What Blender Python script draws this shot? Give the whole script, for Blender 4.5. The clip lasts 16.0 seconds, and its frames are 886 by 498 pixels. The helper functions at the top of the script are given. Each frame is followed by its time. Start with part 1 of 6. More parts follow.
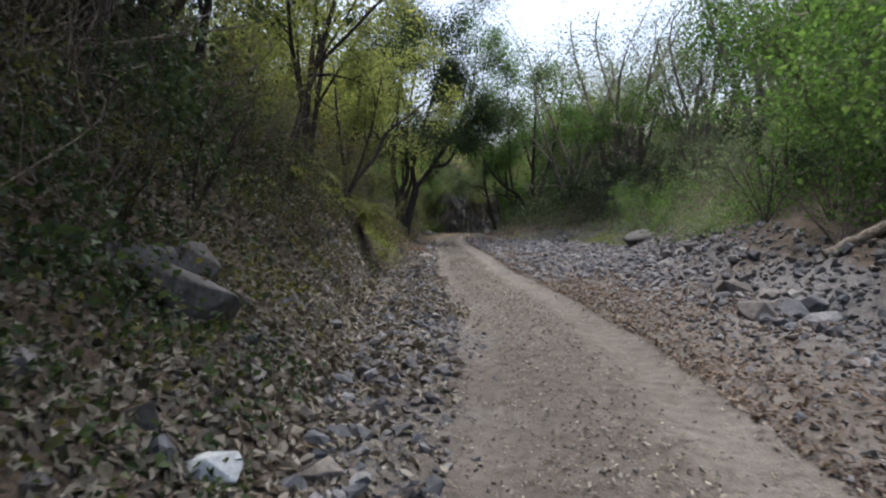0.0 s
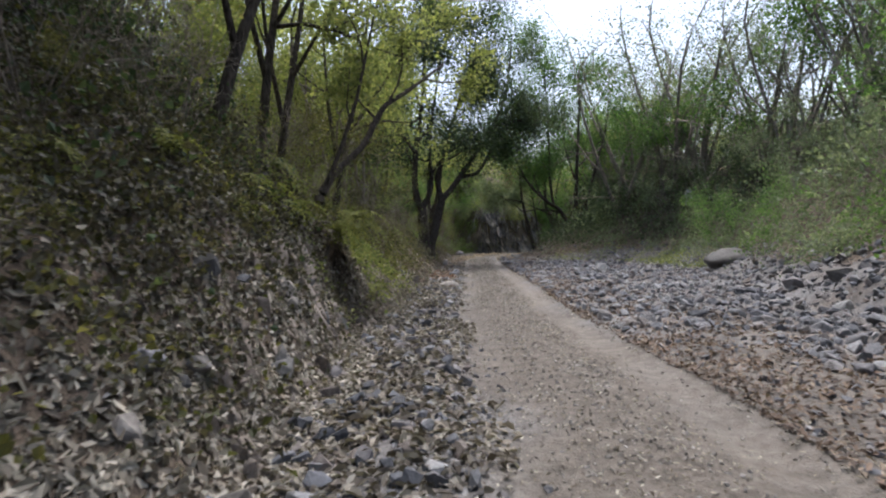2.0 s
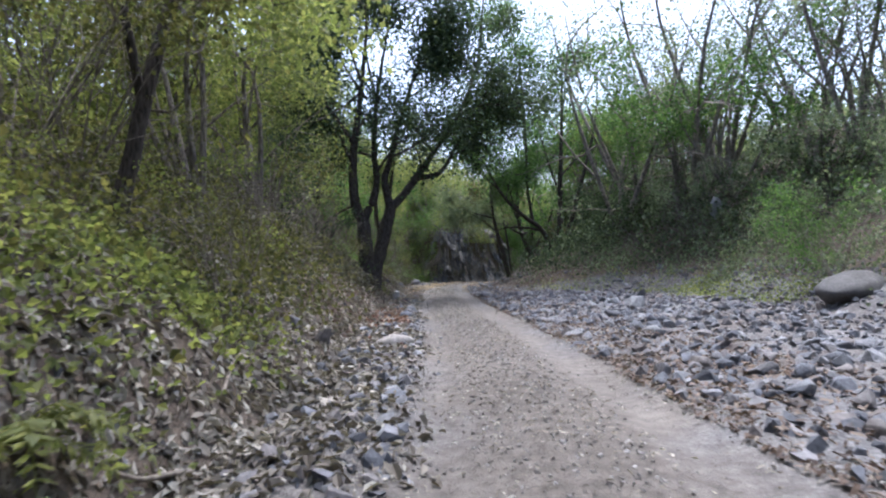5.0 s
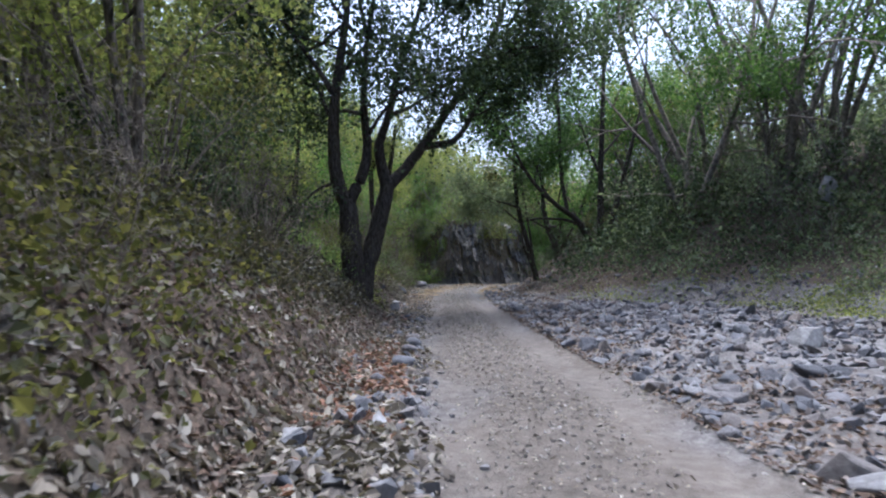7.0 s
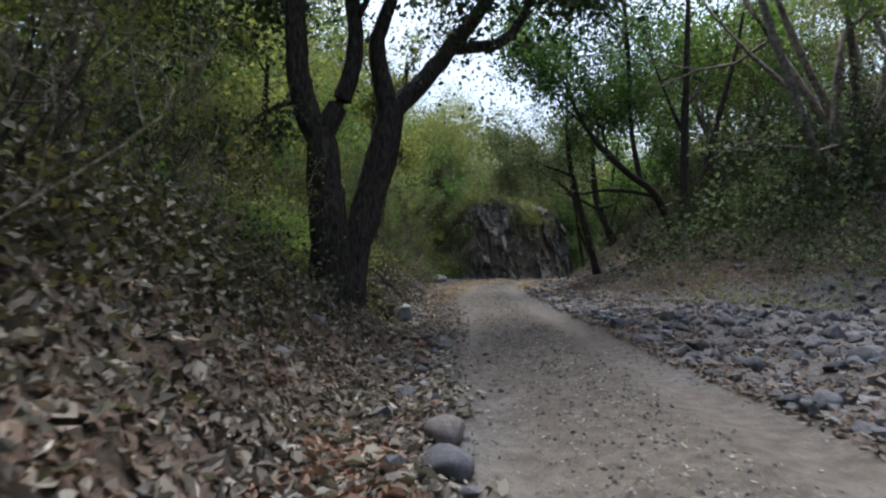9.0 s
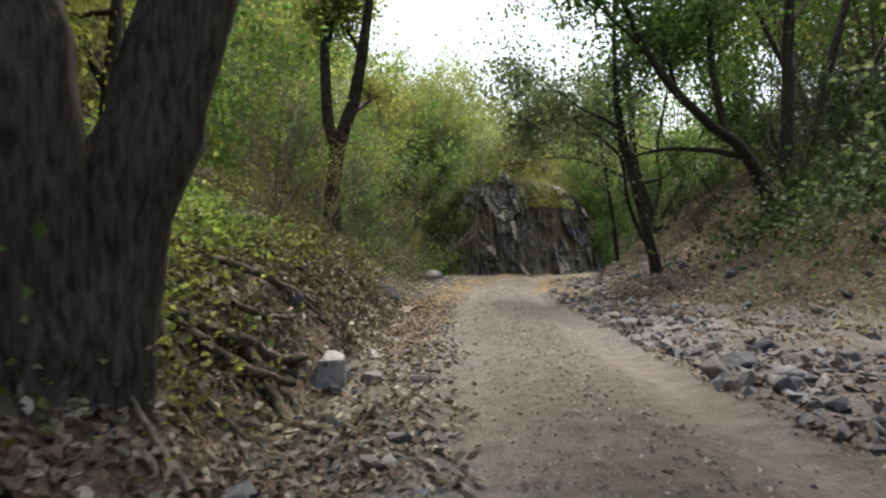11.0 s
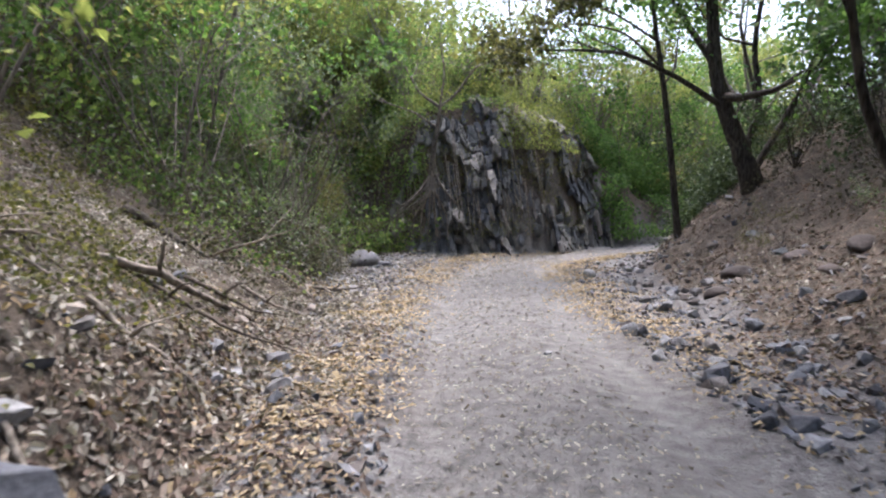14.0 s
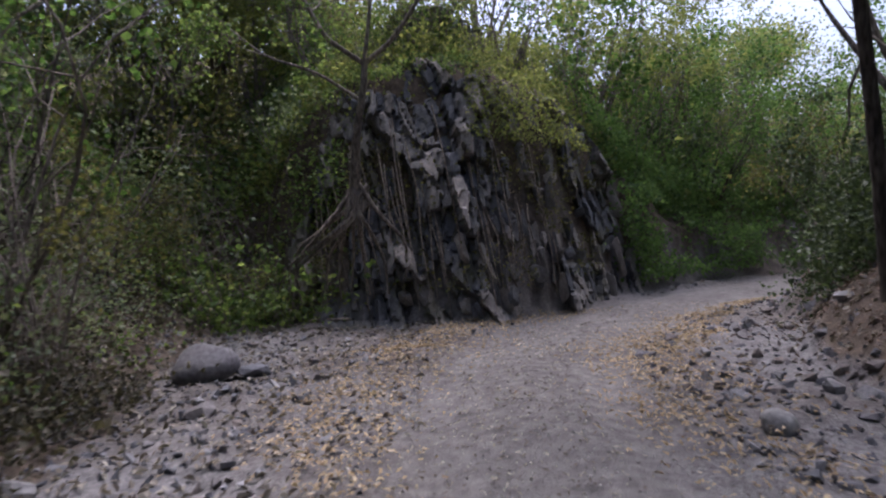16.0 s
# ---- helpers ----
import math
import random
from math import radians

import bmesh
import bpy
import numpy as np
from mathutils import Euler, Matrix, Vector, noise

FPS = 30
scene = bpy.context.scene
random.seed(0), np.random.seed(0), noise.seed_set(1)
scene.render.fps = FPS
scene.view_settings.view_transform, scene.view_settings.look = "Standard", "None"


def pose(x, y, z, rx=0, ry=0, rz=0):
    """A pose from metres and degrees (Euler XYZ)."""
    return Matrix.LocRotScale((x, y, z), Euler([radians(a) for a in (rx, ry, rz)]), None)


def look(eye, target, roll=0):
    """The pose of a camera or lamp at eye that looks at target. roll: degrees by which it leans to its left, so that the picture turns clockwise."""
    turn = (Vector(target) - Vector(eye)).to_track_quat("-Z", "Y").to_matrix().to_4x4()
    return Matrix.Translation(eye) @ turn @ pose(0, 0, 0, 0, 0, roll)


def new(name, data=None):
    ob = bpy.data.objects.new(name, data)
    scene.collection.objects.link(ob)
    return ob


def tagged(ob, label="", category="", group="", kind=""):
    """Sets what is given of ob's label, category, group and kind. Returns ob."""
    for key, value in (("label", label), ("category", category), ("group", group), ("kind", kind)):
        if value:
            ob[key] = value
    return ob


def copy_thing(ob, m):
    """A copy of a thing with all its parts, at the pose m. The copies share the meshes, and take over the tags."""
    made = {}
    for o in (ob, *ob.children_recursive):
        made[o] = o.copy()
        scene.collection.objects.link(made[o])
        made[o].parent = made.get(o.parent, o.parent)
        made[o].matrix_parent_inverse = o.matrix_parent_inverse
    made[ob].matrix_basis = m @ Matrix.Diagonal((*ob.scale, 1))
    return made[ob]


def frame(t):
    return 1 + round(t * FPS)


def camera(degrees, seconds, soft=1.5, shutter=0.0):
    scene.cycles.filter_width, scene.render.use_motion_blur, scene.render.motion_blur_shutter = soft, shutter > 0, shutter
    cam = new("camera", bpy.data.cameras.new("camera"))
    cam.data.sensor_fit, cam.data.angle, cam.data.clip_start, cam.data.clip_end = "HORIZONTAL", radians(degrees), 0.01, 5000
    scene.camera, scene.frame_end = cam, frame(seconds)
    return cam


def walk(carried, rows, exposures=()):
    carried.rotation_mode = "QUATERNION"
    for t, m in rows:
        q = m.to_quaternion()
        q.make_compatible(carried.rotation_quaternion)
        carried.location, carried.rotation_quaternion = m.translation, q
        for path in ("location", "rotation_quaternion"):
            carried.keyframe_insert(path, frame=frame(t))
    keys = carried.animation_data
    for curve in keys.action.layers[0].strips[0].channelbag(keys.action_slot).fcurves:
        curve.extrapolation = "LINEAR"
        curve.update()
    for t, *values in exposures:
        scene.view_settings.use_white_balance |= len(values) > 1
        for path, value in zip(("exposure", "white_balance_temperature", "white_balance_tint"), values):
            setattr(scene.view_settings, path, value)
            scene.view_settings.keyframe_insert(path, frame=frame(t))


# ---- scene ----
cam = camera(69.4, 16.0, 2.2, 0.2)
PATH = [
    (0, (0.329, 0.11, 1.478), (0.226, 2.105, 1.385), -0.9),
    (0.5, (0.319, 1.483, 1.453), (0.188, 3.477, 1.375), -1.0),
    (1, (0.314, 2.945, 1.475), (0.158, 4.938, 1.412), -1.1),
    (1.5, (0.271, 4.356, 1.45), (0.087, 6.347, 1.403), -1.3),
    (2, (0.188, 5.825, 1.411), (-0.019, 7.814, 1.381), -1.4),
    (2.5, (0.089, 7.278, 1.336), (-0.1, 9.269, 1.327), -1.6),
    (3, (-0.009, 8.719, 1.252), (-0.163, 10.713, 1.268), -1.9),
    (3.5, (-0.112, 10.226, 1.244), (-0.228, 12.222, 1.282), -2.0),
    (4, (-0.277, 11.714, 1.176), (-0.355, 13.711, 1.235), -2.1),
    (6.5, (-0.862, 19.812, 1.286), (-0.935, 21.81, 1.343), -1.2),
    (7, (-1.041, 21.531, 1.338), (-1.126, 23.529, 1.388), -1.3),
    (7.5, (-1.265, 23.287, 1.317), (-1.362, 25.284, 1.361), -1.3),
    (8, (-1.449, 25.106, 1.182), (-1.56, 27.103, 1.229), -1.4),
    (8.5, (-1.65, 26.859, 1.179), (-1.773, 28.855, 1.222), -1.5),
    (9, (-1.784, 28.624, 1.108), (-1.917, 30.62, 1.145), -1.2),
    (11.5, (-2.07, 36.89, 1.144), (-2.2, 38.886, 1.136), -1.2),
    (12, (-2.158, 38.549, 1.209), (-2.257, 40.547, 1.18), -1.4),
    (12.5, (-2.28, 40.195, 1.246), (-2.349, 42.193, 1.195), -1.2),
    (13, (-2.259, 41.89, 1.318), (-2.294, 43.888, 1.233), -1.0),
    (13.5, (-2.305, 43.428, 1.333), (-2.312, 45.425, 1.228), -0.8),
    (14, (-2.344, 45.011, 1.328), (-2.324, 47.007, 1.203), -0.9),
    (14.5, (-2.392, 46.409, 1.341), (-2.344, 48.404, 1.196), -1.2),
    (15, (-2.674, 48.331, 1.494), (-2.542, 50.322, 1.35), -1.5),
    (15.5, (-2.528, 50.634, 1.449), (-2.346, 52.624, 1.356), -2.2),
    (16, (-2.139, 52.57, 1.442), (-1.938, 54.559, 1.4), -2.9),
]
walk(cam, [(t, look(e, g, r)) for t, e, g, r in PATH], [(0, 1.03, 5850, 8), (2, 1.26, 5800, 9), (4, 1.7, 5450, 11), (7, 1.54, 5200, 12), (8.4, 1.19, 5350, 11), (9, 1.05, 5650, 7), (11.3, 1.93, 6500, 5), (12.7, 2.5, 5750, 10), (14.2, 2.03, 5600, 15), (16, 1.07, 5550, 23)])


# ---- sky and light ----
world = bpy.data.worlds.new("sky")
scene.world = world
world.use_nodes = True
wn, wl = world.node_tree.nodes, world.node_tree.links
sky = wn.new("ShaderNodeTexSky")
sky.sky_type = "NISHITA"
sky.sun_disc = False
sky.sun_elevation, sky.sun_rotation = radians(72), radians(8)
sky.air_density, sky.dust_density, sky.ozone_density = 1.0, 8.0, 1.0
back = wn["Background"]
back.inputs["Strength"].default_value = 0.15
wl.new(sky.outputs["Color"], back.inputs["Color"])

sun = new("sun", bpy.data.lights.new("sun", "SUN"))
sun.data.energy, sun.data.angle, sun.data.color = 1.3, radians(40), (1.0, 0.95, 0.88)
sun.matrix_world = look((0, 0, 30), (-0.05 * 30, -0.17 * 30, 30 - 0.98 * 30))

# ---- materials ----


def nodes_of(name):
    m = bpy.data.materials.new(name)
    m.use_nodes = True
    t = m.node_tree
    return m, t.nodes, t.links, t.nodes["Principled BSDF"]


def ramp(nodes, links, source, stops):
    r = nodes.new("ShaderNodeValToRGB")
    e = r.color_ramp.elements
    while len(e) < len(stops):
        e.new(0.5)
    for el, (p, c) in zip(e, stops):
        el.position, el.color = p, (*c, 1)
    links.new(source, r.inputs["Fac"])
    return r.outputs["Color"]


def tex(nodes, links, kind, scale, detail=4.0, where=None):
    n = nodes.new("ShaderNodeTexNoise" if kind == "noise" else "ShaderNodeTexVoronoi")
    n.inputs["Scale"].default_value = scale
    if kind == "noise":
        n.inputs["Detail"].default_value = detail
    if where is not None:
        links.new(where, n.inputs["Vector"])
    return n


def mix(nodes, links, fac, a, b, how="MIX"):
    n = nodes.new("ShaderNodeMix")
    n.data_type, n.blend_type = "RGBA", how
    for value, key in ((fac, 0), (a, 6), (b, 7)):
        if isinstance(value, (int, float)):
            n.inputs[key].default_value = value
        elif isinstance(value, tuple):
            n.inputs[key].default_value = (*value, 1)
        else:
            links.new(value, n.inputs[key])
    return n.outputs[2]


def bump(nodes, links, bsdf, height, strength, distance):
    b = nodes.new("ShaderNodeBump")
    b.inputs["Strength"].default_value, b.inputs["Distance"].default_value = strength, distance
    links.new(height, b.inputs["Height"])
    links.new(b.outputs["Normal"], bsdf.inputs["Normal"])


def leaf_material(name, stops, through_it=0.35, rough=0.55):
    m, n, l, p = nodes_of(name)
    g = n.new("ShaderNodeNewGeometry")
    where = n.new("ShaderNodeTexCoord").outputs["Object"]
    broad = tex(n, l, "noise", 0.9, 3.0, where)
    c1 = ramp(n, l, g.outputs["Random Per Island"], stops)
    c = mix(n, l, 0.55, c1, ramp(n, l, broad.outputs["Fac"], [(0.3, (0.45, 0.45, 0.45)), (0.7, (1.35, 1.3, 1.2))]), "MULTIPLY")
    l.new(c, p.inputs["Base Color"])
    p.inputs["Roughness"].default_value = rough
    p.inputs["Specular IOR Level"].default_value = 0.3
    tr = n.new("ShaderNodeBsdfTranslucent")
    l.new(mix(n, l, 1.0, c, (1.4, 1.38, 0.85), "MULTIPLY"), tr.inputs["Color"])
    ms = n.new("ShaderNodeMixShader")
    ms.inputs[0].default_value = through_it
    l.new(p.outputs[0], ms.inputs[1])
    l.new(tr.outputs[0], ms.inputs[2])
    l.new(ms.outputs[0], n["Material Output"].inputs["Surface"])
    return m


def stone_material(name, stops, island=False):
    m, n, l, p = nodes_of(name)
    where = n.new("ShaderNodeTexCoord").outputs["Object"]
    if island:
        pick = n.new("ShaderNodeNewGeometry").outputs["Random Per Island"]
    else:
        pick = n.new("ShaderNodeObjectInfo").outputs["Random"]
    c = ramp(n, l, pick, stops)
    grain = tex(n, l, "noise", 22.0, 6.0, where)
    spots = tex(n, l, "noise", 3.5, 4.0, where)
    c = mix(n, l, 0.7, c, ramp(n, l, grain.outputs["Fac"], [(0.3, (0.55, 0.55, 0.55)), (0.7, (1.3, 1.3, 1.3))]), "MULTIPLY")
    c = mix(n, l, 0.6, c, ramp(n, l, spots.outputs["Fac"], [(0.35, (0.6, 0.58, 0.55)), (0.65, (1.2, 1.2, 1.2))]), "MULTIPLY")
    l.new(c, p.inputs["Base Color"])
    p.inputs["Roughness"].default_value = 0.85
    p.inputs["Specular IOR Level"].default_value = 0.25
    bump(n, l, p, grain.outputs["Fac"], 0.5, 0.02)
    return m


def bark_material(name, dark, light, grain=(9, 9, 2.2)):
    m, n, l, p = nodes_of(name)
    where = n.new("ShaderNodeTexCoord").outputs["Object"]
    mp = n.new("ShaderNodeMapping")
    mp.inputs["Scale"].default_value = grain
    l.new(where, mp.inputs["Vector"])
    ridge = tex(n, l, "noise", 3.0, 8.0, mp.outputs["Vector"])
    blot = tex(n, l, "noise", 1.3, 4.0, where)
    c = ramp(n, l, ridge.outputs["Fac"], [(0.35, dark), (0.65, light)])
    c = mix(n, l, 0.6, c, ramp(n, l, blot.outputs["Fac"], [(0.35, (0.6, 0.6, 0.6)), (0.65, (1.25, 1.25, 1.2))]), "MULTIPLY")
    l.new(c, p.inputs["Base Color"])
    p.inputs["Roughness"].default_value = 0.9
    p.inputs["Specular IOR Level"].default_value = 0.2
    bump(n, l, p, ridge.outputs["Fac"], 0.8, 0.03)
    return m


def face_material():
    """Jointed dark rock: each slab of its own shade, streaked, stained and pale where edges broke."""
    m, n, l, p = nodes_of("rock_face")
    where = n.new("ShaderNodeTexCoord").outputs["Object"]
    shade = n.new("ShaderNodeAttribute")
    shade.attribute_name = "shade"
    sep = n.new("ShaderNodeSeparateColor")
    l.new(shade.outputs["Color"], sep.inputs[0])
    mp = n.new("ShaderNodeMapping")
    mp.inputs["Scale"].default_value = (7, 7, 1.6)
    l.new(where, mp.inputs["Vector"])
    streak, grain, blot = tex(n, l, "noise", 1.6, 7, mp.outputs["Vector"]), tex(n, l, "noise", 24, 6, where), tex(n, l, "noise", 0.9, 5, where)
    c = ramp(n, l, sep.outputs[1], [(0.0, (0.065, 0.069, 0.077)), (0.45, (0.095, 0.098, 0.105)), (0.75, (0.125, 0.12, 0.113)), (0.93, (0.18, 0.165, 0.15)), (1.0, (0.26, 0.235, 0.21))])
    c = mix(n, l, 0.8, c, ramp(n, l, streak.outputs["Fac"], [(0.3, (0.5, 0.5, 0.52)), (0.55, (1.0, 1.0, 1.0)), (0.75, (1.6, 1.5, 1.4))]), "MULTIPLY")
    c = mix(n, l, 0.6, c, ramp(n, l, grain.outputs["Fac"], [(0.3, (0.55, 0.55, 0.55)), (0.7, (1.4, 1.4, 1.4))]), "MULTIPLY")
    c = mix(n, l, ramp(n, l, blot.outputs["Fac"], [(0.5, (0, 0, 0)), (0.68, (0.7, 0.7, 0.7))]), c, (0.085, 0.08, 0.05))
    l.new(c, p.inputs["Base Color"])
    p.inputs["Roughness"].default_value = 0.85
    p.inputs["Specular IOR Level"].default_value = 0.25
    bump(n, l, p, streak.outputs["Fac"], 0.7, 0.05)
    return m


def ground_material():
    m, n, l, p = nodes_of("earth")
    where = n.new("ShaderNodeTexCoord").outputs["Object"]
    zone = n.new("ShaderNodeAttribute")
    zone.attribute_name = "zone"
    sep = n.new("ShaderNodeSeparateColor")
    l.new(zone.outputs["Color"], sep.inputs[0])
    fine, mid, big = tex(n, l, "noise", 45, 8, where), tex(n, l, "noise", 7, 6, where), tex(n, l, "noise", 0.7, 4, where)
    chips = tex(n, l, "voronoi", 26, where=where)
    road_c = ramp(n, l, mid.outputs["Fac"], [(0.3, (0.075, 0.065, 0.055)), (0.7, (0.135, 0.118, 0.102))])
    road_c = mix(n, l, 0.5, road_c, ramp(n, l, fine.outputs["Fac"], [(0.3, (0.6, 0.6, 0.6)), (0.7, (1.3, 1.3, 1.3))]), "MULTIPLY")
    bed_c = mix(n, l, 0.8, ramp(n, l, mid.outputs["Fac"], [(0.3, (0.11, 0.104, 0.102)), (0.7, (0.20, 0.192, 0.19))]), ramp(n, l, chips.outputs["Distance"], [(0.1, (1.2, 1.2, 1.2)), (0.7, (0.62, 0.62, 0.62))]), "MULTIPLY")
    soil_c = ramp(n, l, mid.outputs["Fac"], [(0.3, (0.045, 0.036, 0.028)), (0.7, (0.12, 0.096, 0.074))])
    soil_c = mix(n, l, 0.6, soil_c, ramp(n, l, fine.outputs["Fac"], [(0.3, (0.4, 0.4, 0.4)), (0.7, (1.5, 1.45, 1.4))]), "MULTIPLY")
    rut_c = ramp(n, l, mid.outputs["Fac"], [(0.3, (0.102, 0.09, 0.078)), (0.7, (0.168, 0.15, 0.132))])
    grit_c = ramp(n, l, mid.outputs["Fac"], [(0.3, (0.082, 0.078, 0.075)), (0.7, (0.155, 0.147, 0.141))])
    road_c = mix(n, l, zone.outputs["Alpha"], road_c, grit_c)
    rut_c = mix(n, l, zone.outputs["Alpha"], rut_c, mix(n, l, 1.0, grit_c, (1.25, 1.25, 1.24), "MULTIPLY"))
    c = mix(n, l, sep.outputs[1], soil_c, bed_c)
    c = mix(n, l, sep.outputs[0], c, road_c)
    c = mix(n, l, sep.outputs[2], c, rut_c)
    c = mix(n, l, 0.5, c, ramp(n, l, big.outputs["Fac"], [(0.3, (0.75, 0.75, 0.75)), (0.7, (1.2, 1.2, 1.2))]), "MULTIPLY")
    l.new(c, p.inputs["Base Color"])
    p.inputs["Roughness"].default_value = 0.95
    p.inputs["Specular IOR Level"].default_value = 0.15
    both = n.new("ShaderNodeMath")
    both.operation = "ADD"
    l.new(fine.outputs["Fac"], both.inputs[0])
    l.new(mid.outputs["Fac"], both.inputs[1])
    bump(n, l, p, both.outputs[0], 0.7, 0.04)
    return m


EARTH = ground_material()
ROCK_FACE = face_material()
STONE = stone_material("river_stone", [(0.0, (0.08, 0.082, 0.09)), (0.35, (0.12, 0.123, 0.138)), (0.6, (0.145, 0.128, 0.118)), (0.8, (0.155, 0.156, 0.167)), (1.0, (0.22, 0.218, 0.222))])
PEBBLE = stone_material("gravel", [(0.0, (0.075, 0.077, 0.085)), (0.3, (0.115, 0.118, 0.132)), (0.55, (0.14, 0.118, 0.105)), (0.8, (0.155, 0.155, 0.164)), (1.0, (0.235, 0.233, 0.237))], True)
TRACK = stone_material("track_grit", [(0.0, (0.12, 0.11, 0.1)), (0.5, (0.185, 0.17, 0.156)), (1.0, (0.3, 0.285, 0.27))], True)
BUFF = stone_material("buff_rock", [(0.0, (0.16, 0.135, 0.115)), (1.0, (0.28, 0.24, 0.205))])
CLIFF = stone_material("cliff_rock", [(0.0, (0.085, 0.09, 0.097)), (0.4, (0.125, 0.127, 0.132)), (0.7, (0.165, 0.155, 0.145)), (0.9, (0.23, 0.21, 0.19)), (1.0, (0.34, 0.31, 0.28))])
DARK_ROCK = stone_material("dark_rock", [(0.0, (0.05, 0.051, 0.054)), (0.5, (0.08, 0.077, 0.075)), (1.0, (0.14, 0.128, 0.115))])
WHITE = stone_material("white_rock", [(0.0, (0.46, 0.49, 0.51)), (1.0, (0.50, 0.53, 0.55))])
PALE = stone_material("pale_rock", [(0.0, (0.20, 0.198, 0.196)), (1.0, (0.26, 0.257, 0.255))])
BARK = bark_material("dark_bark", (0.018, 0.015, 0.012), (0.075, 0.062, 0.05))
GREY_BARK = bark_material("grey_bark", (0.07, 0.06, 0.05), (0.22, 0.19, 0.16))
ROOT = bark_material("root_bark", (0.035, 0.028, 0.022), (0.12, 0.098, 0.078), (5, 5, 5))
DEAD = bark_material("dead_wood", (0.10, 0.083, 0.068), (0.27, 0.23, 0.19), (5, 5, 5))
# Grey dry leaf, toned down to carry the shade on the bank.
SHADED_LITTER = leaf_material("shaded_grey_leaf", [(0.0, (0.045, 0.04, 0.034)), (0.45, (0.09, 0.083, 0.068)), (0.8, (0.15, 0.14, 0.117)), (1.0, (0.24, 0.23, 0.2))], 0.12, 0.7)
RUSSET = leaf_material("russet_leaf", [(0.0, (0.11, 0.06, 0.042)), (0.5, (0.21, 0.115, 0.078)), (1.0, (0.31, 0.205, 0.15))], 0.12, 0.7)
RUST = leaf_material("rust_leaf", [(0.0, (0.05, 0.034, 0.026)), (0.4, (0.10, 0.067, 0.049)), (0.8, (0.145, 0.106, 0.079)), (1.0, (0.22, 0.185, 0.15))], 0.12, 0.7)
LITTER = leaf_material("dry_leaf", [(0.0, (0.07, 0.058, 0.048)), (0.35, (0.128, 0.11, 0.09)), (0.65, (0.185, 0.165, 0.138)), (0.9, (0.245, 0.228, 0.195)), (1.0, (0.34, 0.325, 0.29))], 0.12, 0.7)
PALE_LEAF = leaf_material("pale_dry_leaf", [(0.0, (0.12, 0.105, 0.085)), (0.5, (0.24, 0.215, 0.18)), (1.0, (0.40, 0.375, 0.33))], 0.12, 0.7)
STRAW = leaf_material("yellow_leaf", [(0.0, (0.17, 0.12, 0.072)), (0.4, (0.26, 0.195, 0.115)), (0.75, (0.32, 0.25, 0.15)), (1.0, (0.39, 0.325, 0.22))], 0.15, 0.7)
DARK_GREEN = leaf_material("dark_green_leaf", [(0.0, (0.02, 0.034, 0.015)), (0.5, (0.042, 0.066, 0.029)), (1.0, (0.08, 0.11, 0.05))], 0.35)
GREEN = leaf_material("green_leaf", [(0.0, (0.04, 0.08, 0.024)), (0.5, (0.075, 0.14, 0.042)), (1.0, (0.125, 0.2, 0.07))], 0.6)
LIME = leaf_material("yellow_green_leaf", [(0.0, (0.095, 0.12, 0.042)), (0.5, (0.15, 0.18, 0.066)), (1.0, (0.22, 0.24, 0.095))], 0.6)
OLIVE = leaf_material("olive_leaf", [(0.0, (0.035, 0.04, 0.015)), (0.5, (0.075, 0.08, 0.03)), (1.0, (0.15, 0.145, 0.06))], 0.5)
FRESH = leaf_material("fresh_green_leaf", [(0.0, (0.045, 0.085, 0.025)), (0.5, (0.10, 0.155, 0.05)), (1.0, (0.19, 0.25, 0.09))], 0.55)
FERN_LEAF = leaf_material("fern_leaf", [(0.0, (0.1, 0.12, 0.03)), (0.5, (0.16, 0.18, 0.045)), (1.0, (0.23, 0.24, 0.065))], 0.55)
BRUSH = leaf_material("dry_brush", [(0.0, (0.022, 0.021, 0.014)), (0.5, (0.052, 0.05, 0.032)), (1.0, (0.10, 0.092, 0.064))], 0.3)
# Grey-green leaf with the paleness of haze mixed into its colour.
HAZY = leaf_material("hazy_green_leaf", [(0.0, (0.07, 0.095, 0.06)), (0.5, (0.115, 0.15, 0.095)), (1.0, (0.19, 0.225, 0.155))], 0.5)

# ---- lie of the land ----


def vnoise(x, y, seed):
    xi, yi = np.floor(x), np.floor(y)
    fx, fy = x - xi, y - yi
    fx, fy = fx * fx * (3 - 2 * fx), fy * fy * (3 - 2 * fy)

    def corner(a, b):
        v = np.sin(a * 127.1 + b * 311.7 + seed * 74.7) * 43758.5453
        return v - np.floor(v)

    low = corner(xi, yi) * (1 - fx) + corner(xi + 1, yi) * fx
    high = corner(xi, yi + 1) * (1 - fx) + corner(xi + 1, yi + 1) * fx
    return low * (1 - fy) + high * fy - 0.5


def fbm(x, y, scale, octaves=4, seed=0):
    out, amp = 0 * x, 1.0
    for k in range(octaves):
        out = out + amp * vnoise(x * scale, y * scale, seed + k)
        scale, amp = scale * 2.03, amp * 0.5
    return out


ROAD_Y = [-60, -10, 0, 4, 8, 12, 16, 20, 24, 30, 34, 40, 45, 50, 54, 57, 59.3, 61.0, 62.3, 63.6, 64.8, 65.9, 67.5, 70.5, 80]
ROAD_X = [-3, 0.6, 1.1, 1.2, 1.2, 0.9, 0.4, 0.05, -0.1, -0.6, -0.95, -1.3, -1.55, -1.6, -1.45, -1.15, -0.7, 0.15, 1.25, 2.8, 4.6, 6.6, 10, 18, 45]
_along = np.concatenate([[0], np.cumsum(np.hypot(np.diff(ROAD_X), np.diff(ROAD_Y)))])
_at = np.linspace(0, _along[-1], 230)
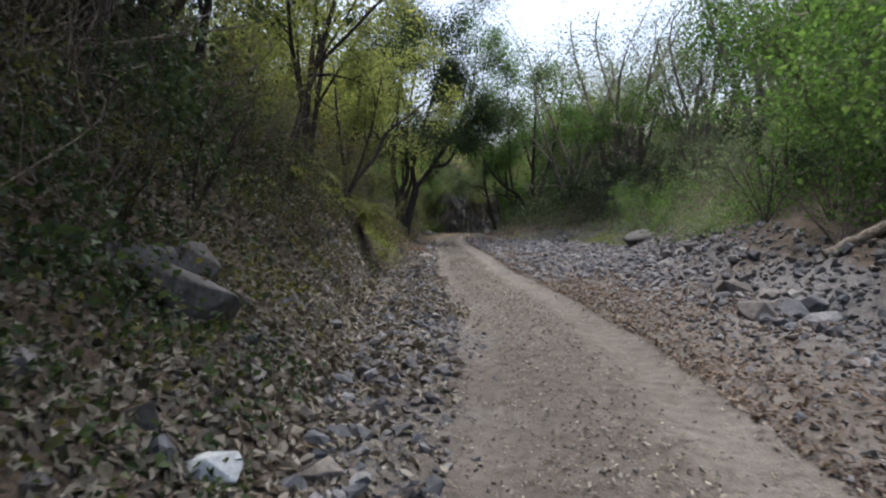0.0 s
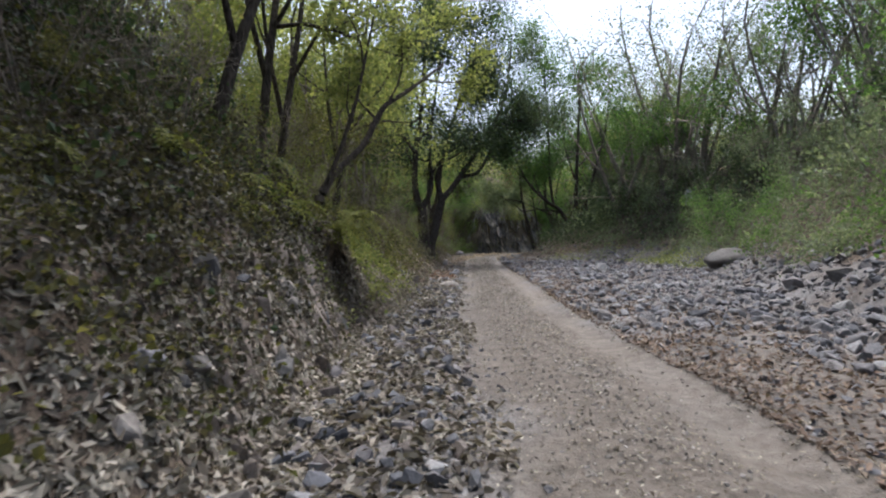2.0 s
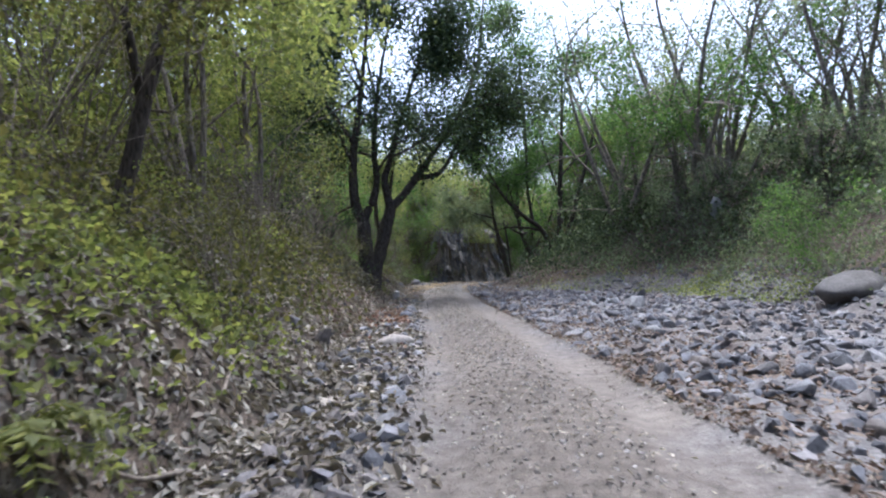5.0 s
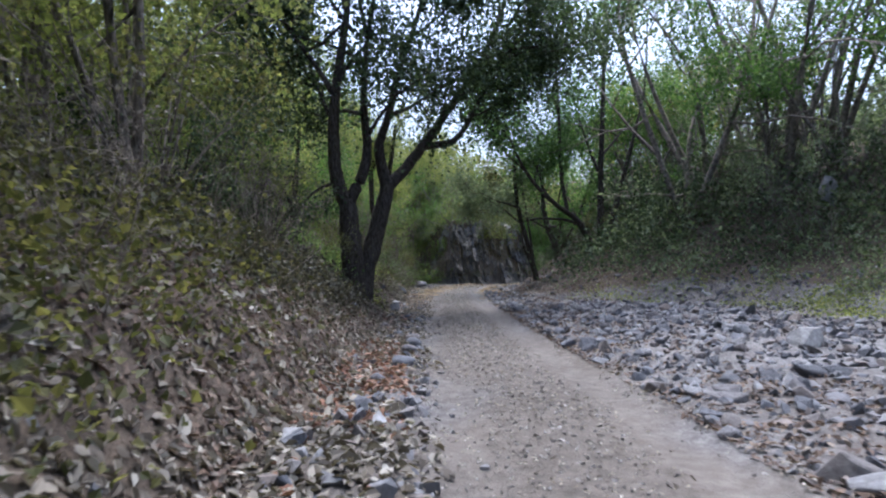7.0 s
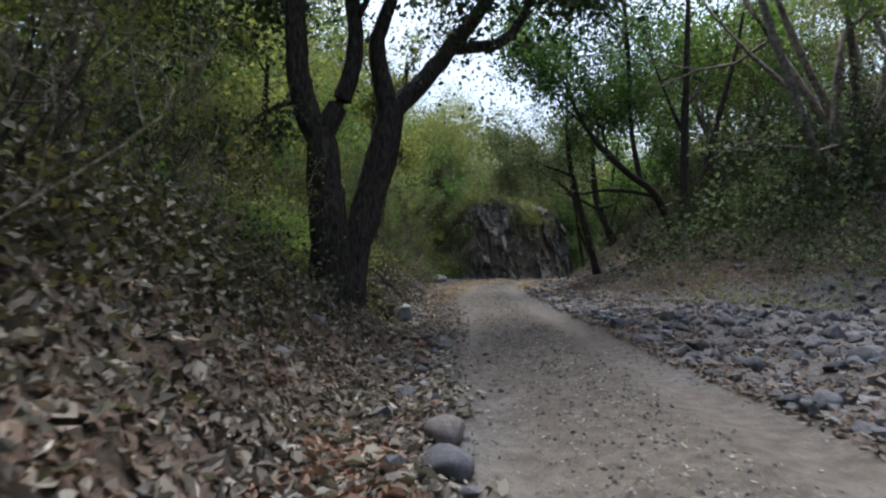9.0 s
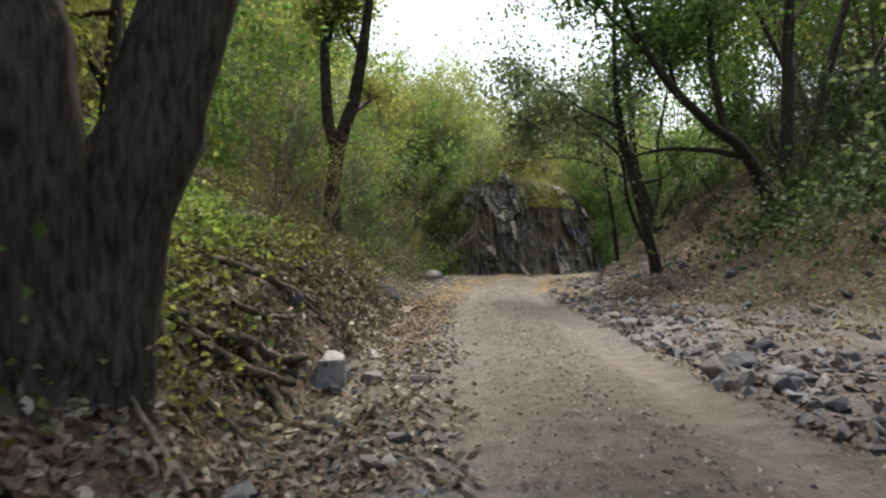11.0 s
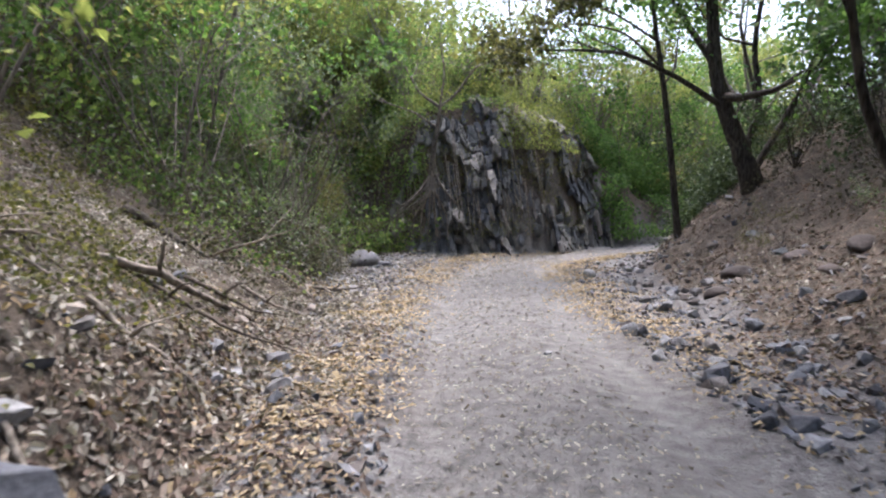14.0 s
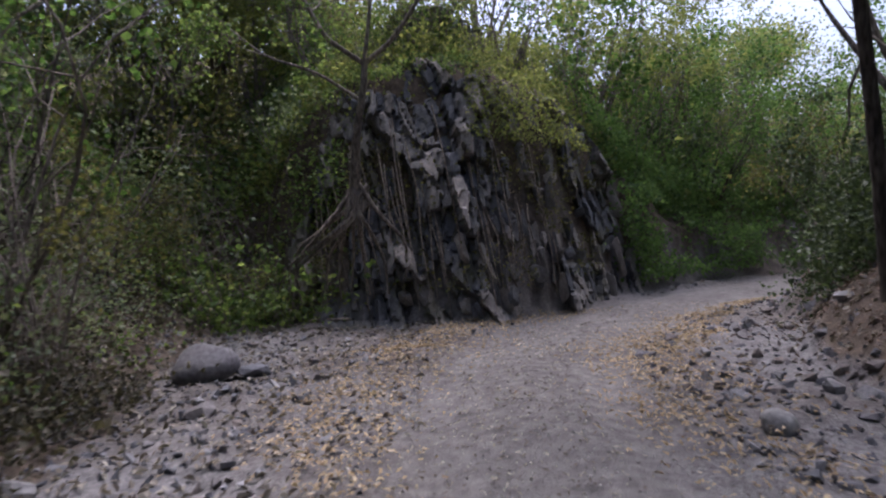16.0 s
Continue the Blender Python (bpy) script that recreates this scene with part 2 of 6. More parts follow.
ROAD = np.stack([np.interp(_at, _along, ROAD_X), np.interp(_at, _along, ROAD_Y)], 1)
for _ in range(3):
    ROAD[1:-1] = (ROAD[:-2] + 2 * ROAD[1:-1] + ROAD[2:]) / 4


def road_gap(x, y):
    """Signed distance from the road's middle, to its right positive."""
    x, y = np.asarray(x, float).ravel(), np.asarray(y, float).ravel()
    if len(x) < 200:
        a, e = ROAD[:-1, None], np.diff(ROAD, axis=0)[:, None]
        gx_, gy_ = x[None] - a[..., 0], y[None] - a[..., 1]
        u = np.clip((gx_ * e[..., 0] + gy_ * e[..., 1]) / (e**2).sum(-1), 0, 1)
        d = np.hypot(gx_ - u * e[..., 0], gy_ - u * e[..., 1])
        k = d.argmin(0)
        i = np.arange(len(x))
        return d[k, i] * np.sign(gx_ * e[..., 1] - gy_ * e[..., 0])[k, i]
    best, out = np.full(len(x), 1e9), np.zeros(len(x))
    for (ax, ay), (bx, by) in zip(ROAD[:-1], ROAD[1:]):
        dx, dy = bx - ax, by - ay
        u = np.clip(((x - ax) * dx + (y - ay) * dy) / (dx * dx + dy * dy), 0, 1)
        d = np.hypot(x - ax - u * dx, y - ay - u * dy)
        side = np.sign((x - ax) * dy - (y - ay) * dx)
        near = d < best
        best[near], out[near] = d[near], (d * side)[near]
    return out


def left_foot(y):
    return np.interp(y, [-60, -5, 3.7, 8, 12, 14.5, 17, 20, 26, 32, 36, 39.5, 44, 50, 56, 60, 64, 80], [-4, -0.5, -0.7, -1.15, -1.55, -1.95, -2.05, -2.1, -2.4, -2.75, -3.1, -3.4, -3.3, -3.6, -4.3, -4.7, -5, -6])


def right_foot(y):
    return np.interp(y, [-60, -5, 9.7, 15, 18, 24, 28, 34, 38.5, 40.8, 43.4, 46, 50, 54, 58, 62, 65, 67.5, 72, 90], [5, 6, 5.1, 5.4, 5.9, 6.8, 7.0, 7.3, 7.0, 5.5, 2.6, 0.9, 0.8, 1.0, 1.7, 4.2, 7.2, 12, 24, 60])


def north_foot(x):
    return np.interp(x, [-40, -8, -4.5, -3.6, -2.6, -1.6, -0.6, 1, 2, 2.9, 6, 12, 30, 60], [66, 66, 65, 64, 63.3, 62.9, 62.7, 63.6, 64.7, 65.5, 67.6, 70.6, 77, 90])


def capped(h, top):
    return top * (1 - np.exp(-h / top))


def dent(y):
    """How far the foot of the bank is washed out."""
    return 0.42 * np.exp(-(((y - 15.6) / 0.65) ** 2)) + 0.24 * np.exp(-(((y - 44.0) / 1.9) ** 2))


def land(x, y):
    """Height of the ground."""
    x, y = np.asarray(x, float), np.asarray(y, float)
    d = road_gap(x, y).reshape(x.shape)
    wob = fbm(x, y, 0.35, 3, 5)
    s = left_foot(y) - x - dent(y) + 0.35 * wob
    w1 = np.interp(y, [0, 8, 11, 15, 18, 22, 28, 32, 36, 39, 43, 47, 52, 56, 60], [1.2, 1.1, 0.8, 0.6, 0.6, 0.7, 0.9, 1.2, 1.1, 0.8, 0.6, 1.2, 1.9, 1.2, 1.0])
    h1 = np.interp(y, [0, 8, 11, 15, 18, 22, 28, 32, 36, 39, 43, 47, 52, 56, 60], [0.6, 0.75, 1.3, 1.65, 0.8, 0.55, 1.0, 1.1, 0.75, 0.75, 1.0, 1.25, 1.15, 0.7, 0.6])
    s2 = np.interp(y, [0, 16, 20, 28, 32, 37, 41, 45, 50, 55, 60], [1.2, 1.15, 0.8, 0.7, 0.4, 0.25, 0.35, 0.6, 0.6, 0.8, 1.1])
    u = np.clip(s / w1, 0, 1)
    hl = np.where(s <= 0, 0, h1 * u**1.2 + s2 * np.maximum(s - w1, 0))
    s = x - right_foot(y) + 0.5 * wob
    s1 = np.interp(y, [0, 36, 42, 45, 50, 56, 59, 61, 64, 70], [0.55, 0.55, 0.5, 0.36, 0.36, 0.45, 0.95, 1.05, 0.7, 0.5])
    s3 = np.interp(y, [0, 30, 36, 42, 46, 50, 55, 62, 70], [0.95, 1.05, 1.0, 0.8, 0.58, 0.52, 0.75, 0.75, 0.6])
    bend = np.interp(y, [49, 55, 62, 70], [2.5, 1.2, 1.2, 2.5])
    hr = np.where(s <= 0, 0, s1 * np.minimum(s, bend) + s3 * np.maximum(s - bend, 0))
    s = y - north_foot(x) + 0.3 * wob
    hc = np.interp(x, [-8, -5, -4, -2.8, -1.5, 0, 1.2, 2.3, 3.2, 5, 14], [1.0, 1.6, 2.8, 4.7, 5.4, 5.2, 4.7, 4.0, 2.6, 1.4, 1.0])
    hn = np.where(s <= 0, 0, np.minimum(s * 6.0, hc) + np.interp(x, [-6, -2, 0, 4, 10], [1.15, 0.8, 0.55, 0.45, 0.5]) * np.maximum(s - hc / 6.0, 0))
    h = np.maximum(np.maximum(capped(hl, 15), capped(hr, 13)), capped(hn, 12))
    a = np.abs(d)
    rut = np.exp(-(((a - 0.78) / 0.22) ** 2))
    onroad = 1 / (1 + np.exp(np.minimum((a - 1.25) * 8, 50)))
    rough = 0.11 * fbm(x, y, 0.9, 4, 11) + 0.08 * fbm(x, y, 2.8, 3, 21)
    h = h + rough * (1 - 0.8 * onroad) * (1 + np.minimum(h, 2) * 1.2)
    return h - 0.045 * rut + 0.03 * onroad * np.exp(-((a / 0.4) ** 2)) + 0.04 * (1 - onroad)


def steps(parts):
    out = [parts[0][0]]
    for a, b, n in parts:
        out += list(np.linspace(a, b, n + 1)[1:])
    return np.array(out)


gx = steps([(-450, -60, 10), (-60, -16, 22), (-16, -7, 26), (-7, 3, 74), (3, 10, 34), (10, 30, 26), (30, 80, 14), (80, 450, 10)])
gy = steps([(-450, -40, 10), (-40, -3, 24), (-3, 68, 310), (68, 90, 30), (90, 140, 14), (140, 450, 10)])


def build(name, verts, faces, material, smooth=False):
    me = bpy.data.meshes.new(name)
    verts = np.asarray(verts, np.float32)
    faces = np.asarray(faces, np.int32)
    k = faces.shape[1]
    me.vertices.add(len(verts))
    me.vertices.foreach_set("co", verts.ravel())
    me.loops.add(faces.size)
    me.loops.foreach_set("vertex_index", faces.ravel())
    me.polygons.add(len(faces))
    me.polygons.foreach_set("loop_start", np.arange(0, faces.size, k, dtype=np.int32))
    me.polygons.foreach_set("use_smooth", np.full(len(faces), smooth))
    me.update(calc_edges=True)
    me.materials.append(material)
    return me


def make_ground():
    X, Y = np.meshgrid(gx, gy)
    x, y = X.ravel(), Y.ravel()
    z = land(x, y)
    nx, ny = len(gx), len(gy)
    i = np.arange(nx * ny).reshape(ny, nx)
    faces = np.stack([i[:-1, :-1], i[:-1, 1:], i[1:, 1:], i[1:, :-1]], -1).reshape(-1, 4)
    me = build("ground", np.stack([x, y, z], 1), faces, EARTH, True)
    d = road_gap(x, y)
    a = np.abs(d) + 0.8 * fbm(x, y, 1.1, 4, 31)
    road = np.clip((1.4 - a) / 0.8, 0, 1)
    road = np.maximum(road, 0.75 * np.clip(3.3 + 1.5 * fbm(x, y, 0.5, 3, 33) - d, 0, 1) * (d > 0) * np.clip((16 - y) / 3, 0, 1))
    rut = np.clip((0.4 - np.abs(np.abs(d) - 0.8) + 0.3 * fbm(x, y, 0.9, 3, 41)) / 0.45, 0, 1) * np.where(d < 0, 0.5, 1.0)
    bed = ((x > left_foot(y) + 0.1) & (x < right_foot(y) + np.interp(y, [42, 46], [1.2, 0.2])) & (y < north_foot(x) + 0.2)).astype(float) * np.clip(0.75 + fbm(x, y, 0.5, 3, 51), 0, 1)
    col = np.stack([road, bed, rut * road, np.clip((y - 40) / 10, 0, 0.85)], 1).astype(np.float32)
    at = me.attributes.new("zone", "FLOAT_COLOR", "POINT")
    at.data.foreach_set("color", col.ravel())
    ob = new("ground", me)
    return tagged(ob, "rutted tan dirt track in a stony gully below leaf-covered banks", "ground", kind="structure")


make_ground()

# ---- helpers for things ----


def part(name, me, parent, label=""):
    ob = new(name, me)
    ob.parent = parent
    return tagged(ob, label) if label else ob


def tube(points, radii, sides=6):
    """Verts and quads of a round limb along points."""
    p = np.asarray(points, float)
    r = np.asarray(radii, float)
    t = np.gradient(p, axis=0)
    t /= np.linalg.norm(t, axis=1, keepdims=True) + 1e-9
    ref = np.where(np.abs(t[:, 2:3]) < 0.9, [[0, 0, 1.0]], [[1.0, 0, 0]])
    a = np.cross(t, ref)
    a /= np.linalg.norm(a, axis=1, keepdims=True) + 1e-9
    b = np.cross(t, a)
    ang = np.linspace(0, 2 * np.pi, sides, endpoint=False)
    ring = a[:, None] * np.cos(ang)[None, :, None] + b[:, None] * np.sin(ang)[None, :, None]
    v = (p[:, None] + ring * r[:, None, None]).reshape(-1, 3)
    n = len(p)
    i = np.arange(n * sides).reshape(n, sides)
    j = np.roll(i, -1, axis=1)
    f = np.stack([i[:-1], j[:-1], j[1:], i[1:]], -1).reshape(-1, 4)
    return v, f


class Geo:
    def __init__(self):
        self.v, self.f, self.n = [], [], 0

    def add(self, v, f):
        self.v.append(v)
        self.f.append(np.asarray(f) + self.n)
        self.n += len(v)

    def mesh(self, name, material, smooth=False):
        return build(name, np.concatenate(self.v), np.concatenate(self.f), material, smooth)


def leaf_quads(rng, at, size, up=0.5, long=1.9, droop=0.0):
    """One folded leaf at each place."""
    n = len(at)
    nrm = rng.normal(size=(n, 3)) * (1 - up) + np.array([0, 0, up])
    nrm /= np.linalg.norm(nrm, axis=1, keepdims=True) + 1e-9
    d = rng.normal(size=(n, 3)) + np.array([0, 0, -droop])
    d -= nrm * (d * nrm).sum(1, keepdims=True)
    d /= np.linalg.norm(d, axis=1, keepdims=True) + 1e-9
    side = np.cross(nrm, d)
    s = (np.asarray(size) * rng.uniform(0.6, 1.4, n))[:, None]
    mid = at + d * s * 0.45
    v = np.stack([at, mid + side * s * (0.5 / long) * 1.6 + nrm * s * 0.18, at + d * s, mid - side * s * (0.5 / long) * 1.6 + nrm * s * 0.18], 1).reshape(-1, 3)
    return v, np.arange(4 * n).reshape(n, 4)


def leaf_shape(at, d, side, nrm, s, curl):
    """Six corners of a leaf folded along its rib; two quads each."""
    n = len(at)
    a, b = at - d * s * 0.5, at + d * s * 0.5 - nrm * s * curl * 0.6
    p, q = at - d * s * 0.2 + nrm * s * curl, at + d * s * 0.18 + nrm * s * curl * 0.8
    v = np.stack([a, p + side * s * 0.24, q + side * s * 0.22, b, q - side * s * 0.22, p - side * s * 0.24], 1).reshape(-1, 3)
    k = (np.arange(n) * 6)[:, None]
    return v, np.concatenate([k + [0, 1, 2, 3], k + [0, 3, 4, 5]], 0)


def wander(rng, start, way, length, n, bend=0.25, lift=0.0):
    p, w = [np.array(start, float)], np.array(way, float)
    w = w / np.linalg.norm(w)
    for _ in range(n):
        w = w + rng.normal(size=3) * bend + np.array([0, 0, lift])
        w = w / np.linalg.norm(w)
        p.append(p[-1] + w * length / n)
    return np.array(p)


def sprout(rng, geo, tips, line, radii, depth, spread=0.9, lift=0.08, kids=4, shrink=0.62, from_=0.35, sides=4, fine=1.0):
    """Side limbs along a limb, again and again; the outer ones are collected in tips."""
    total = np.linalg.norm(np.diff(line, axis=0), axis=1).sum()
    for k in range(kids):
        u = from_ + (1 - from_) * (k + rng.uniform(0.2, 1.0)) / kids
        q = min(u, 0.999) * (len(line) - 1)
        i = int(q)
        at = line[i] + (line[i + 1] - line[i]) * (q - i)
        r = radii[i] * 0.62
        way = line[i + 1] - line[i]
        way = way / (np.linalg.norm(way) + 1e-9) + rng.normal(size=3) * spread
        n = 4 if depth > 0 else 2
        child = wander(rng, at, way, total * shrink * rng.uniform(0.6, 1.1), n, 0.22, lift)
        rr = np.linspace(max(r, 0.006), 0.004, n + 1)
        if depth > 0 or rng.uniform() < fine:
            geo.add(*tube(child, rr, sides if depth > 0 else 3))
        if depth > 0:
            sprout(rng, geo, tips, child, rr, depth - 1, spread, lift, kids, shrink, 0.3, 3, fine)
        else:
            tips.append(child[1:])
    if depth <= 1:
        tips.append(line[-2:])


def plant(name, limbs, leaf, bark, label, category, seed, depth=2, kids=4, leaves=12000, size=0.09, puff=0.28, spread=0.8, lift=0.06, shrink=0.6, from_=0.4, group="", keep=None, droop=0.0, sides=8, bare=(), main=(), twiggy=1.0, clumps=0, dry=()):
    """A tree or shrub from its main limbs, each a list of (x, y, z, radius). Its parts: trunk, bough, crown."""
    rng = np.random.default_rng(seed)
    root = np.array(limbs[0][0][:3])
    twigs, tips = Geo(), []
    thing = new(name)
    thing.location = root
    tagged(thing, label, category, group)
    for number, limb in enumerate(limbs):
        limb = np.array(limb, float)
        m = np.linspace(0, len(limb) - 1, (4 if sides > 5 else 2) * len(limb))
        fine = np.stack([np.interp(m, np.arange(len(limb)), limb[:, c]) for c in range(4)], 1)
        for _ in range(2):
            fine[1:-1] = (fine[:-2] + 2 * fine[1:-1] + fine[2:]) / 4
        fine[1:-1, :3] += rng.normal(size=(len(fine) - 2, 3)) * fine[1:-1, 3:4] * 0.05
        line, r = fine[:, :3] - root, fine[:, 3]
        v, f = tube(line, r, sides)
        piece = "stem" if name == "shrub" else "limb" if number and number not in main else "trunk"
        part(piece, build(piece, v, f, bark, True), thing)
        if number not in bare:
            sprout(rng, twigs, [] if number in dry else tips, line, r, depth - 1, spread, lift, kids, shrink, from_, 4, twiggy)
    tagged(part("bough", twigs.mesh("bough", bark, True), thing), kind="stuff")
    if leaves:
        pts = np.concatenate(tips)
        if clumps:
            pts = pts[rng.integers(0, len(pts), clumps)]
        at = pts[rng.integers(0, len(pts), leaves)] + rng.normal(size=(leaves, 3)) * puff * rng.uniform(0.2, 1.0, (leaves, 1))
        w = at + root
        ok = ~((np.abs(road_gap(w[:, 0], w[:, 1])) < 1.9) & (w[:, 2] < 3.0)) & (w[:, 2] > land(w[:, 0], w[:, 1]) - 0.02)
        v, f = leaf_quads(rng, at[ok], size, 0.35, 1.9, droop)
        tagged(part("crown", build("crown", v, f, leaf), thing), kind="stuff")
    return thing

# ---- trees along the track ----


def z_at(x, y):
    return float(land(np.array([x]), np.array([y]))[0])


# The twin-stemmed oak on the bank.
plant("tree", [
    [(-4.07, 38.0, 0.2, 0.42), (-4.09, 37.98, 0.82, 0.34), (-4.09, 37.95, 1.66, 0.29), (-4.13, 37.92, 2.5, 0.26), (-4.19, 37.9, 3.1, 0.22)],
    [(-4.19, 37.9, 2.95, 0.20), (-4.40, 37.82, 3.45, 0.19), (-4.47, 37.74, 3.97, 0.17), (-4.46, 37.66, 4.93, 0.15), (-4.37, 37.58, 5.87, 0.13), (-4.07, 37.6, 7.6, 0.09), (-3.67, 37.8, 11.8, 0.03)],
    [(-4.17, 37.9, 2.95, 0.17), (-3.89, 37.96, 3.5, 0.15), (-3.71, 38.02, 3.93, 0.14), (-3.64, 38.08, 4.55, 0.12), (-3.77, 38.14, 5.4, 0.10), (-3.67, 38.4, 7.5, 0.07), (-2.93, 38.8, 11.6, 0.03)],
    [(-3.92, 38.1, 0.2, 0.34), (-3.86, 38.2, 0.98, 0.27), (-3.64, 38.3, 1.84, 0.24), (-3.35, 38.4, 2.8, 0.22), (-3.20, 38.5, 3.55, 0.19)],
    [(-3.22, 38.5, 3.4, 0.17), (-3.39, 38.6, 4.09, 0.15), (-3.46, 38.7, 4.67, 0.13), (-3.21, 38.8, 5.3, 0.11), (-2.97, 38.9, 6.4, 0.09), (-2.27, 39.3, 8.6, 0.06), (-1.23, 40.0, 12.4, 0.03)],
    [(-3.22, 38.5, 3.4, 0.17), (-2.61, 39.0, 4.18, 0.155), (-2.10, 39.5, 4.98, 0.14), (-1.64, 40.0, 5.75, 0.12), (-0.66, 40.5, 7.17, 0.09), (0.23, 41.0, 9.2, 0.06), (0.57, 41.2, 12.3, 0.03)],
    [(-2.22, 39.3, 4.66, 0.11), (-1.47, 39.6, 4.79, 0.10), (-1.16, 39.9, 5.18, 0.08), (-0.88, 40.2, 5.79, 0.07), (-0.17, 40.5, 7.0, 0.05), (0.93, 41.0, 8.6, 0.025)],
    [(-4.39, 37.6, 5.7, 0.08), (-4.93, 37.4, 6.6, 0.06), (-5.63, 37.2, 7.6, 0.04), (-6.23, 37.0, 9.2, 0.02)],
    [(-3.93, 37.7, 7.4, 0.06), (-4.73, 37.9, 8.6, 0.04), (-5.33, 38.2, 10.4, 0.02)],
    [(-4.03, 37.6, 7.8, 0.06), (-4.63, 37.7, 9.8, 0.04), (-4.93, 37.8, 12.2, 0.02)],
    [(-3.67, 38.4, 7.5, 0.06), (-4.13, 38.8, 9.8, 0.04), (-3.83, 39.2, 12.7, 0.02)],
    [(-2.33, 39.3, 8.4, 0.05), (-1.63, 38.7, 9.2, 0.035), (-0.83, 38.3, 9.8, 0.02)],
    [(-4.47, 37.8, 3.5, 0.05), (-4.77, 37.75, 3.42, 0.04), (-5.02, 37.65, 3.25, 0.03), (-5.26, 37.5, 2.92, 0.02)],
], DARK_GREEN, BARK, "dark twin-stemmed oak leaning over the track from the bank", "tree", 3, depth=3, kids=4, leaves=95000, size=0.1, puff=0.85, shrink=0.42, lift=0.05, from_=0.45, bare=(0, 3, 12), main=(3,), clumps=900)

# Trees added for their canopy, mostly above view, to shade the steep bank.
for x, y, sd in ((-4.3, 1.5, 71), (-4.4, 7.6, 72), (-4.2, -5.0, 73)):
    z = z_at(x, y)
    plant("tree", [
        [(x, y, z - 0.2, 0.2), (x + 0.25, y + 0.1, z + 1.5, 0.16), (x + 0.6, y + 0.3, z + 3.0, 0.13), (x + 1.2, y + 0.6, z + 4.2, 0.1)],
        [(x + 1.1, y + 0.5, z + 4.1, 0.09), (x + 2.2, y + 1.0, z + 4.9, 0.07), (x + 3.4, y + 1.2, z + 5.4, 0.05), (x + 4.6, y + 1.2, z + 5.6, 0.02)],
        [(x + 0.9, y + 0.4, z + 3.7, 0.08), (x + 1.2, y - 0.8, z + 4.8, 0.06), (x + 1.9, y - 2.2, z + 5.6, 0.04), (x + 2.6, y - 3.4, z + 6.0, 0.02)],
        [(x + 0.8, y + 0.4, z + 3.5, 0.08), (x + 0.8, y + 1.6, z + 4.8, 0.06), (x + 1.3, y + 2.8, z + 5.6, 0.04), (x + 2.0, y + 3.8, z + 6.0, 0.02)],
    ], DARK_GREEN, BARK, "dark tree arching over the track, added to shade the steep bank", "tree", sd, depth=3, kids=4, leaves=10000, size=0.1, puff=0.6, shrink=0.42, lift=0.02, from_=0.3, bare=(0,), clumps=200)

# Slender leaning tree at the verge.
plant("tree", [
    [(1.97, 50.2, 0.15, 0.17), (1.80, 50.17, 1.0, 0.125), (1.54, 50.13, 2.13, 0.11), (1.32, 50.1, 2.99, 0.10), (1.11, 50.07, 3.93, 0.085), (0.99, 50.03, 5.18, 0.06), (1.07, 50.0, 8.6, 0.03)],
    [(1.28, 50.1, 3.08, 0.05), (0.60, 49.93, 3.65, 0.04), (-0.10, 49.77, 4.12, 0.03), (-0.78, 49.6, 4.42, 0.015)],
    [(1.67, 50.4, 1.27, 0.05), (1.33, 50.53, 2.18, 0.045), (1.30, 50.67, 3.1, 0.035), (1.13, 50.8, 4.6, 0.02)],
], HAZY, BARK, "slender dark tree leaning from the stony verge of the track", "tree", 5, depth=3, kids=3, leaves=11000, size=0.085, puff=0.6, shrink=0.5, lift=-0.02, from_=0.5, droop=0.5, clumps=260)

# Many-stemmed tree on the slope.
plant("tree", [
    [(4.6, 50.0, 0.9, 0.30), (4.7, 50.0, 2.1, 0.19), (4.75, 50.0, 3.4, 0.15), (4.8, 50.0, 5.2, 0.13), (5.0, 50.0, 8.5, 0.09), (5.2, 50.2, 13.0, 0.04)],
    [(4.55, 50.0, 1.0, 0.18), (4.2, 49.75, 2.27, 0.15), (3.6, 49.5, 3.24, 0.13), (2.77, 49.25, 3.75, 0.11), (1.98, 49.0, 4.45, 0.09), (1.31, 48.75, 5.33, 0.07), (0.68, 48.5, 6.67, 0.04)],
    [(3.85, 49.6, 3.0, 0.08), (2.98, 49.53, 3.21, 0.06), (2.01, 49.47, 3.28, 0.045), (1.24, 49.4, 3.13, 0.02)],
    [(4.7, 50.1, 1.6, 0.15), (5.3, 50.3, 3.2, 0.12), (6.0, 50.4, 5.5, 0.1), (7.0, 50.4, 9.0, 0.05), (7.2, 50.5, 12.5, 0.025)],
    [(3.2, 49.4, 3.6, 0.09), (3.0, 49.6, 5.0, 0.08), (3.0, 49.8, 8.5, 0.06), (2.8, 50, 13.2, 0.03)],
], GREEN, BARK, "dark many-stemmed tree arching from the bare slope", "tree", 8, depth=3, kids=4, leaves=34000, size=0.105, puff=0.8, shrink=0.45, lift=0.03, from_=0.47, bare=(2, 3), clumps=600)

